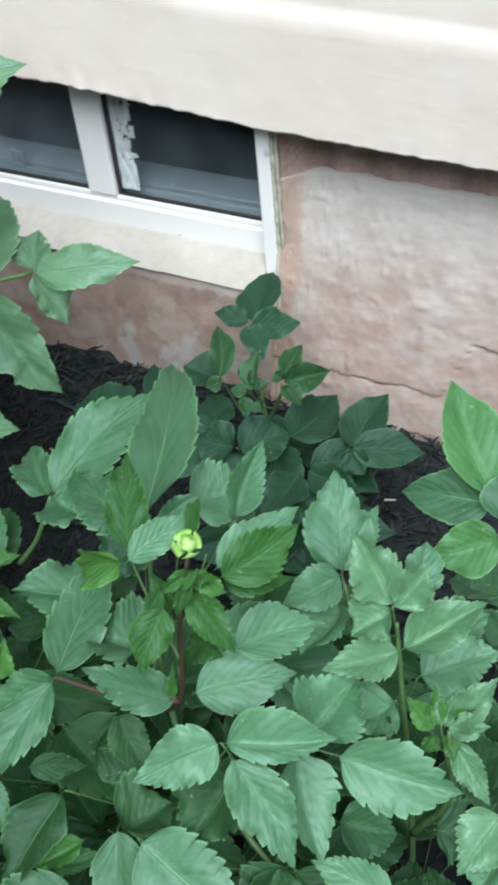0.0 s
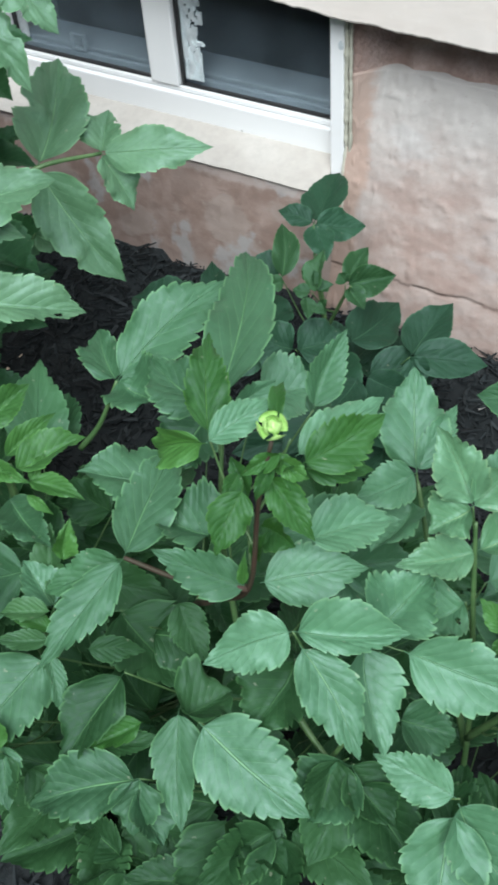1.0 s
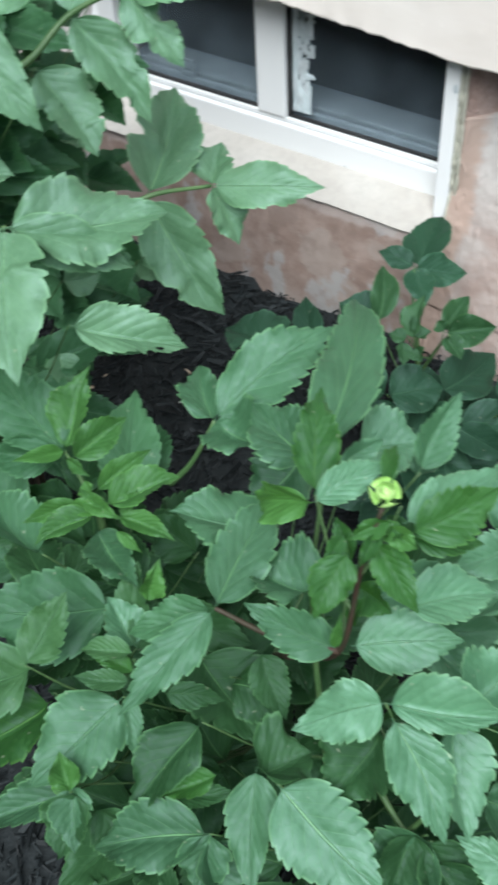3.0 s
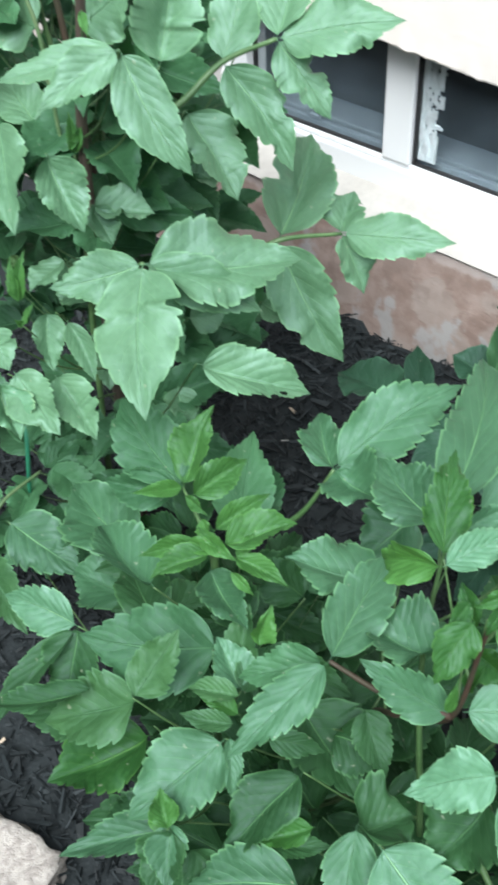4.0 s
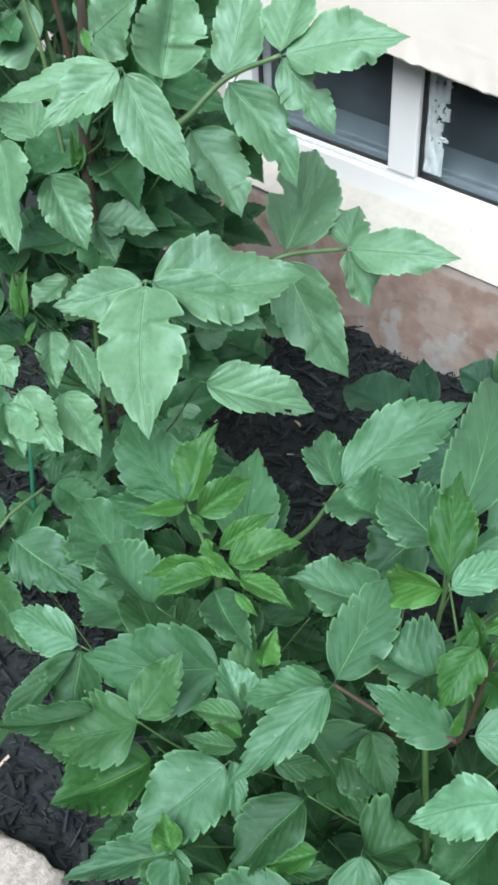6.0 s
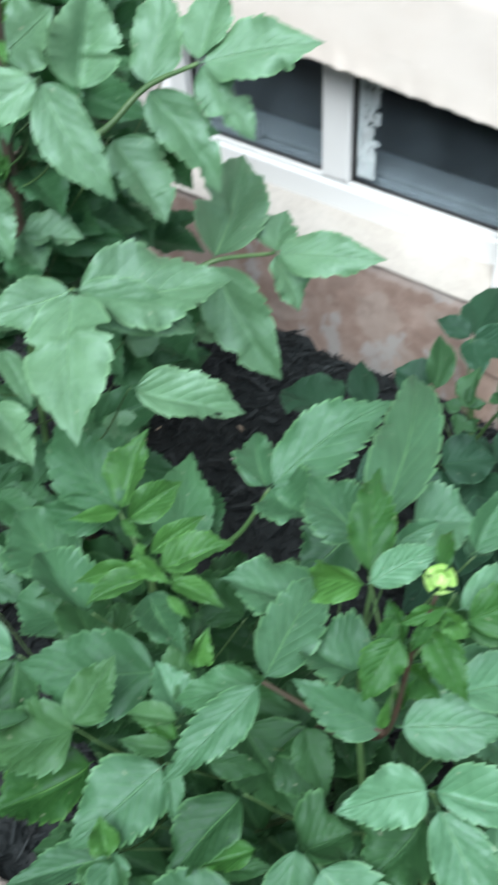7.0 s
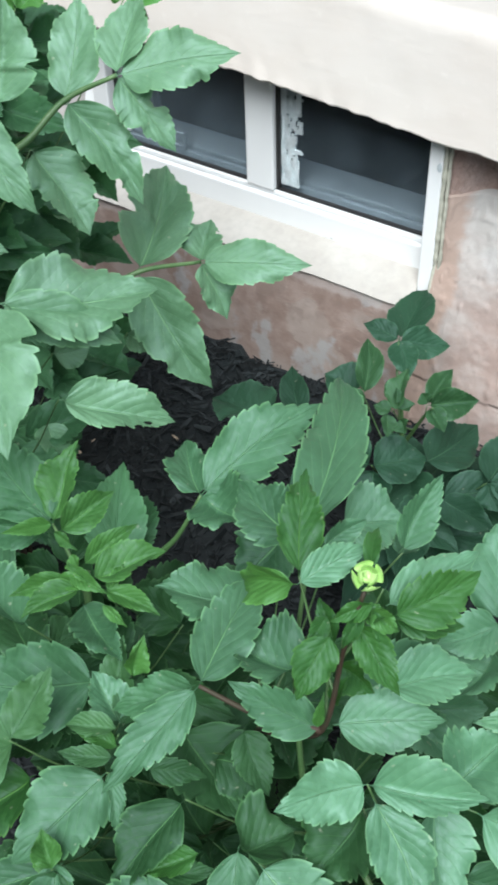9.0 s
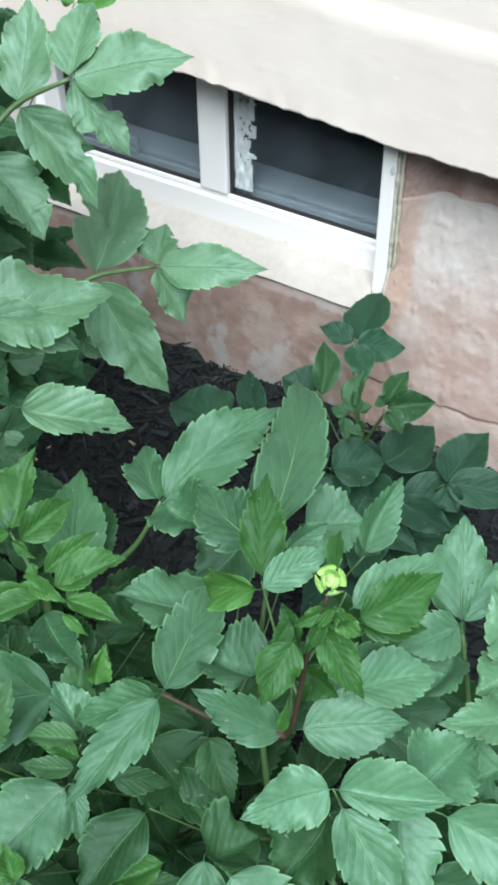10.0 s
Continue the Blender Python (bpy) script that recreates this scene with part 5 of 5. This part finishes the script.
leaf = compound(dahlia_r, (0.577, 1.689, 0.600))
leaflet(leaf, (0.577, 1.689, 0.600), (0.481, 1.807, 0.660), 0.086, FRESH)
leaflet(leaf, (0.576, 1.683, 0.600), (0.462, 1.689, 0.574), 0.064, MATURE)
leaflet(leaf, (0.597, 1.639, 0.600), (0.524, 1.604, 0.570), 0.066, FRESH)
leaflet(leaf, (0.592, 1.656, 0.600), (0.598, 1.727, 0.620), 0.063, MATURE)
leaf = compound(dahlia_r, (0.612, 1.639, 0.500))
leaflet(leaf, (0.612, 1.639, 0.500), (0.539, 1.646, 0.480), 0.072, MATURE)
leaflet(leaf, (0.617, 1.629, 0.480), (0.566, 1.679, 0.478), 0.065, MATURE)

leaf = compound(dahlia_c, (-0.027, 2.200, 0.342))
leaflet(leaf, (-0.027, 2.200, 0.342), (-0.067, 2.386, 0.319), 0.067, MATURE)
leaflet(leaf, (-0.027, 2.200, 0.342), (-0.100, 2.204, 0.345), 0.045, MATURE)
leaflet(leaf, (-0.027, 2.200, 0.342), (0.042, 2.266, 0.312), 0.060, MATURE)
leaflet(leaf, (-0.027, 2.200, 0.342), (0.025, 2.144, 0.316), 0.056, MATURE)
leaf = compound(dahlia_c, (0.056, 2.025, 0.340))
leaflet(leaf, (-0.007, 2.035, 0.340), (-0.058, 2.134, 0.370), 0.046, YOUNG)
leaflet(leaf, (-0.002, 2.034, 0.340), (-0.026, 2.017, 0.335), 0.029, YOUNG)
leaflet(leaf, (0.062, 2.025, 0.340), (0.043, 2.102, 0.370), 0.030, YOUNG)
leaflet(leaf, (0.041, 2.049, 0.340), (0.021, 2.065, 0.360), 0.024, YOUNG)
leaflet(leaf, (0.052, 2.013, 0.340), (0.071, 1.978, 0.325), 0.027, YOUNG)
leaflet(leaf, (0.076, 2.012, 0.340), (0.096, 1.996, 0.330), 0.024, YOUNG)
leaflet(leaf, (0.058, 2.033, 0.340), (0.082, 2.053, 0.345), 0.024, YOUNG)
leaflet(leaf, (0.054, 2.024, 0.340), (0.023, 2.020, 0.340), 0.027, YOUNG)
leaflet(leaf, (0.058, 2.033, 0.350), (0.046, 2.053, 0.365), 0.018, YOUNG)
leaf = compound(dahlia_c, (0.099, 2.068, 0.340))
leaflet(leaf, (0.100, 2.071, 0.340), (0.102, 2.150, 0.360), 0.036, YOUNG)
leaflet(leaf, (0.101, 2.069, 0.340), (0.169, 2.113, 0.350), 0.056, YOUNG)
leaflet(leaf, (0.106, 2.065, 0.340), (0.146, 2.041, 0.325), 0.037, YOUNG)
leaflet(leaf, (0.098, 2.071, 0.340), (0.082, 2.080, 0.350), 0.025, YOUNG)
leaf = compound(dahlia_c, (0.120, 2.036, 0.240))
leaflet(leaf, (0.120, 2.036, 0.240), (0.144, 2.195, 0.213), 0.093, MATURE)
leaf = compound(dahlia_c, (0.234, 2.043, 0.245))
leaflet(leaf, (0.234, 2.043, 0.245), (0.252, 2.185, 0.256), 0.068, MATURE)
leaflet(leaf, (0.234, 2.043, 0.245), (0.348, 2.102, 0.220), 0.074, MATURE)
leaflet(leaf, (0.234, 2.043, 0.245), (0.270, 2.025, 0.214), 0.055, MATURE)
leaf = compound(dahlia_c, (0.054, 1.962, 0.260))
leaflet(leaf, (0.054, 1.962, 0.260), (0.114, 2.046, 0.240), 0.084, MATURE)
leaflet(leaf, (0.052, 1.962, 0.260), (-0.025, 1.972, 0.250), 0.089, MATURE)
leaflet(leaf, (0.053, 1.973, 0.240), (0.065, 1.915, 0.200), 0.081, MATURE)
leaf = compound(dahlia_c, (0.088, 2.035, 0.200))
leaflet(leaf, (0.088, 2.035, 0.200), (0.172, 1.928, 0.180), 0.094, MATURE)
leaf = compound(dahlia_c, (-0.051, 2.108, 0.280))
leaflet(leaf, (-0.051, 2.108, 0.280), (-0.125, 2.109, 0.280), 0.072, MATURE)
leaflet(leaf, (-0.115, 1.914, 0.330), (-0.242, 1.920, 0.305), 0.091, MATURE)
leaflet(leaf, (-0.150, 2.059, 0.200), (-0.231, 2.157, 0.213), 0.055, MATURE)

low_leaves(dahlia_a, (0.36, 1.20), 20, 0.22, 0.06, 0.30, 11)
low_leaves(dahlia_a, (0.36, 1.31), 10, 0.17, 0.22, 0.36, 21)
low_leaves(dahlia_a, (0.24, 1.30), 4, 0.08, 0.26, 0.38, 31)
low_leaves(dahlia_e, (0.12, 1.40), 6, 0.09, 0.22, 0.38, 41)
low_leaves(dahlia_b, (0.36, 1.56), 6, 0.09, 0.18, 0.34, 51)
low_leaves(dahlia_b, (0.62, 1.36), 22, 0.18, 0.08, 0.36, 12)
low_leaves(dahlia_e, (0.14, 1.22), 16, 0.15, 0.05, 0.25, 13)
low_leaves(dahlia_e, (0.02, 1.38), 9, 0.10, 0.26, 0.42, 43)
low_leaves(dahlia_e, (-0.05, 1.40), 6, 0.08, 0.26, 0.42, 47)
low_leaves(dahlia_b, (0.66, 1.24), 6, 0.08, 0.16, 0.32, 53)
low_leaves(dahlia_d, (-0.50, 1.56), 26, 0.20, 0.22, 0.62, 14)
low_leaves(dahlia_d, (-0.53, 1.66), 26, 0.20, 0.55, 0.98, 15, -0.425)
low_leaves(dahlia_d, (-0.66, 1.84), 26, 0.20, 0.40, 0.95, 18, -0.635)
low_leaves(dahlia_d, (-0.64, 1.80), 18, 0.17, 0.95, 1.2, 61)
low_leaves(dahlia_d, (-0.62, 1.70), 16, 0.16, 0.80, 1.12, 62, -0.48)
low_leaves(dahlia_d, (-0.60, 1.86), 20, 0.13, 0.45, 0.90, 63, -0.50)
low_leaves(dahlia_d, (-0.54, 1.42), 9, 0.10, 0.20, 0.32, 73)
low_leaves(dahlia_d, (-0.76, 1.78), 22, 0.13, 0.60, 0.92, 71)
low_leaves(dahlia_r, (0.70, 1.66), 8, 0.13, 0.15, 0.48, 16)
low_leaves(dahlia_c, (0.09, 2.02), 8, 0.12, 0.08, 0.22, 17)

# closed bud with its bracts, part of the bushy dahlia
def bud(owner, place, size, material=BUD, label="pale yellow-green closed bud"):
    place = Vector(place)
    lean = Vector((0.12, -0.25, 1)).normalized().to_track_quat("Z", "Y")
    bm = bmesh.new()
    bmesh.ops.create_uvsphere(bm, u_segments=14, v_segments=10, radius=size * 0.5, matrix=Matrix.Translation(place) @ Matrix.Diagonal((1, 1, 0.9, 1)))
    head = part("bud", bm, material, owner, label, smooth=True)
    rng = random.Random(7)
    for ring, count, wide, high, open_out in ((0.92, 4, 0.88, 0.66, 0.38), (0.66, 3, 1.1, 0.95, -0.10), (0.40, 2, 1.3, 1.15, -0.30)):
        for n in range(count):
            turn = 2 * math.pi * n / count + ring * 2.2 + rng.uniform(-0.15, 0.15)
            flare, tall = rng.uniform(0.0, 0.25), rng.uniform(0.88, 1.08)
            bm = bmesh.new()

            def petal(u, w):
                a = turn + (2 * u - 1) * wide * (0.55 + 0.6 * w - 1.0 * w**4)
                r = size * ring * (math.sin(0.5 + 2.1 * w) + (open_out + flare) * w * w + 0.10 * (2 * u - 1) ** 2 * w)
                return place + lean @ Vector((r * math.cos(a), r * math.sin(a), size * (-0.75 + (0.75 + high * tall) * w - 0.16 * (2 * u - 1) ** 2 * w)))

            sheet(bm, 8, 8, petal)
            part("petal", bm, material, head, smooth=True)


bud(dahlia_a, (0.378, 1.321, 0.838), 0.0130)
bud(dahlia_d, (-0.479, 1.463, 0.70), 0.009, STEM_GREEN, "small dark green flower bud")
bud(dahlia_d, (-0.417, 1.594, 1.0), 0.008, YOUNG_BUD, "small bright green shoot tip")

# green plant stake
bm = tube(bmesh.new(), [(-0.560, 1.395, -0.05), (-0.493, 1.395, 0.242), (-0.444, 1.395, 0.456)], 0.0035, 8)
tagged(finish("plant_stake", bm, STAKE, smooth=True), "thin green plastic-coated stake beside the tall dahlia", "stake")

# edging stone
def boulder(name, place, size, seed, material, label):
    bm = bmesh.new()
    bmesh.ops.create_cube(bm, size=1.0)
    bmesh.ops.subdivide_edges(bm, edges=list(bm.edges), cuts=14, use_grid_fill=True)
    for v in bm.verts:
        p = v.co.copy()
        ball = p.normalized() * 0.62
        q = p.lerp(ball, 0.05)
        q += q.normalized() * (0.11 * noise.fractal(q * 2.8 + Vector((seed, 0, 0)), 1.0, 2.0, 4) + 0.045 * noise.noise(q * 11 + Vector((seed, 0, 0))))
        v.co = Vector((q.x * size[0], q.y * size[1], q.z * size[2]))
    ob = finish(name, bm, material, smooth=True)
    ob.matrix_world = pose(*place, 3, -4, 14)
    return tagged(ob, label, "stone")


boulder("edging_stone", (-0.185, 0.920, 0.004), (0.25, 0.24, 0.080), 3.0, STONE, "pale rough granite edging stone in mulch")

# pale chips and pebbles lying on the mulch
def chip(name, place, size, seed, material, label, category):
    rng = random.Random(seed)
    bm = box(bmesh.new(), -size / 2, size / 2, -size * 0.11, size * 0.11, -size * 0.05, size * 0.05, size * 0.03)
    for v in bm.verts:
        v.co += Vector((0, 0.22 * size * math.sin(v.co.x / size * 5), 0)) + 0.05 * size * noise.noise_vector(v.co * 60 + Vector((seed, 0, 0)))
    ob = finish(name, bm, material, smooth=True)
    x, y, z = place
    ob.matrix_world = pose(x, y, ground_height(x, y) + 0.016, rng.uniform(-12, 12), rng.uniform(-12, 12), rng.uniform(0, 180))
    return tagged(ob, label, category, "pale bits on the mulch")


for n, (x, y, size) in enumerate(((-0.682, 2.135, 0.026), (-0.447, 2.034, 0.024), (-0.426, 2.226, 0.018), (-0.589, 1.930, 0.014), (-0.327, 1.128, 0.023), (-0.300, 1.19, 0.008), (-0.587, 1.878, 0.030))):
    chip("wood_chip", (x, y, 0), size, n, CHIP, "pale curled wood chip lying on black mulch", "wood chip")
for n, (x, y, size) in enumerate(((0.27, 2.16, 0.022), (0.33, 2.2, 0.014), (-0.62, 2.02, 0.016), (-0.4, 1.95, 0.014), (0.21, 2.24, 0.012))):
    chip("pebble", (x, y, 0), size, 40 + n, PEBBLE, "small grey pebble lying on black mulch", "pebble")

# crumbs of dirt on the window sill
for x, y, z in ((-0.478, 2.512, 0.2785), (-0.354, 2.510, 0.278)):
    bm = bmesh.new()
    bmesh.ops.create_icosphere(bm, subdivisions=2, radius=0.0032)
    for v in bm.verts:
        v.co *= 1 + 0.5 * noise.noise(v.co * 300 + Vector((x * 50, 0, 0)))
    ob = finish("dirt_crumb", bm, STEM_BROWN, smooth=True)
    ob.matrix_world = pose(x, y, z)
    tagged(ob, "tiny brown crumb of dirt on the sill", "dirt", "crumbs on the sill")

# black mulch chips
rng = np.random.default_rng(4)
COUNT = 26000
verts, faces = [], []
cx, cy = rng.uniform(-1.15, 1.0, COUNT), rng.uniform(0.55, 2.385, COUNT)
for n in range(COUNT):
    x, y = float(cx[n]), float(cy[n])
    length = 0.006 + 0.046 * rng.random() ** 2.4
    wide, thick = length * rng.uniform(0.12, 0.32) + 0.0012, rng.uniform(0.0015, 0.0045)
    turn = Euler((rng.normal(0, 0.5), rng.normal(0, 0.30), rng.uniform(0, 6.283))).to_matrix()
    centre = Vector((x, y, ground_height(x, y) + 0.003 + rng.uniform(0, 0.016)))
    a, b, bow = rng.uniform(0.1, 0.9), rng.uniform(0.1, 0.9), rng.uniform(-0.15, 0.15)
    first = len(verts)
    for sx, sy, sz in ((-1, -a, -1), (1, -b, -1), (0.8, b, -1), (-0.85, a, -1), (-0.9, -a, 1), (0.95, -b, 1), (0.8, b, 1), (-1, a, 1)):
        p = turn @ Vector((sx * length / 2, sy * wide / 2 + bow * length * 0.3, sz * thick / 2)) + centre
        verts.append(p[:])
    faces += [tuple(first + k for k in f) for f in ((3, 2, 1, 0), (4, 5, 6, 7), (0, 1, 5, 4), (1, 2, 6, 5), (2, 3, 7, 6), (3, 0, 4, 7))]
mesh = bpy.data.meshes.new("mulch")
mesh.from_pydata(verts, [], faces)
mesh.materials.append(MULCH)
tagged(new("mulch", mesh), "black dyed wood chip mulch covering the bed", "mulch", kind="stuff")
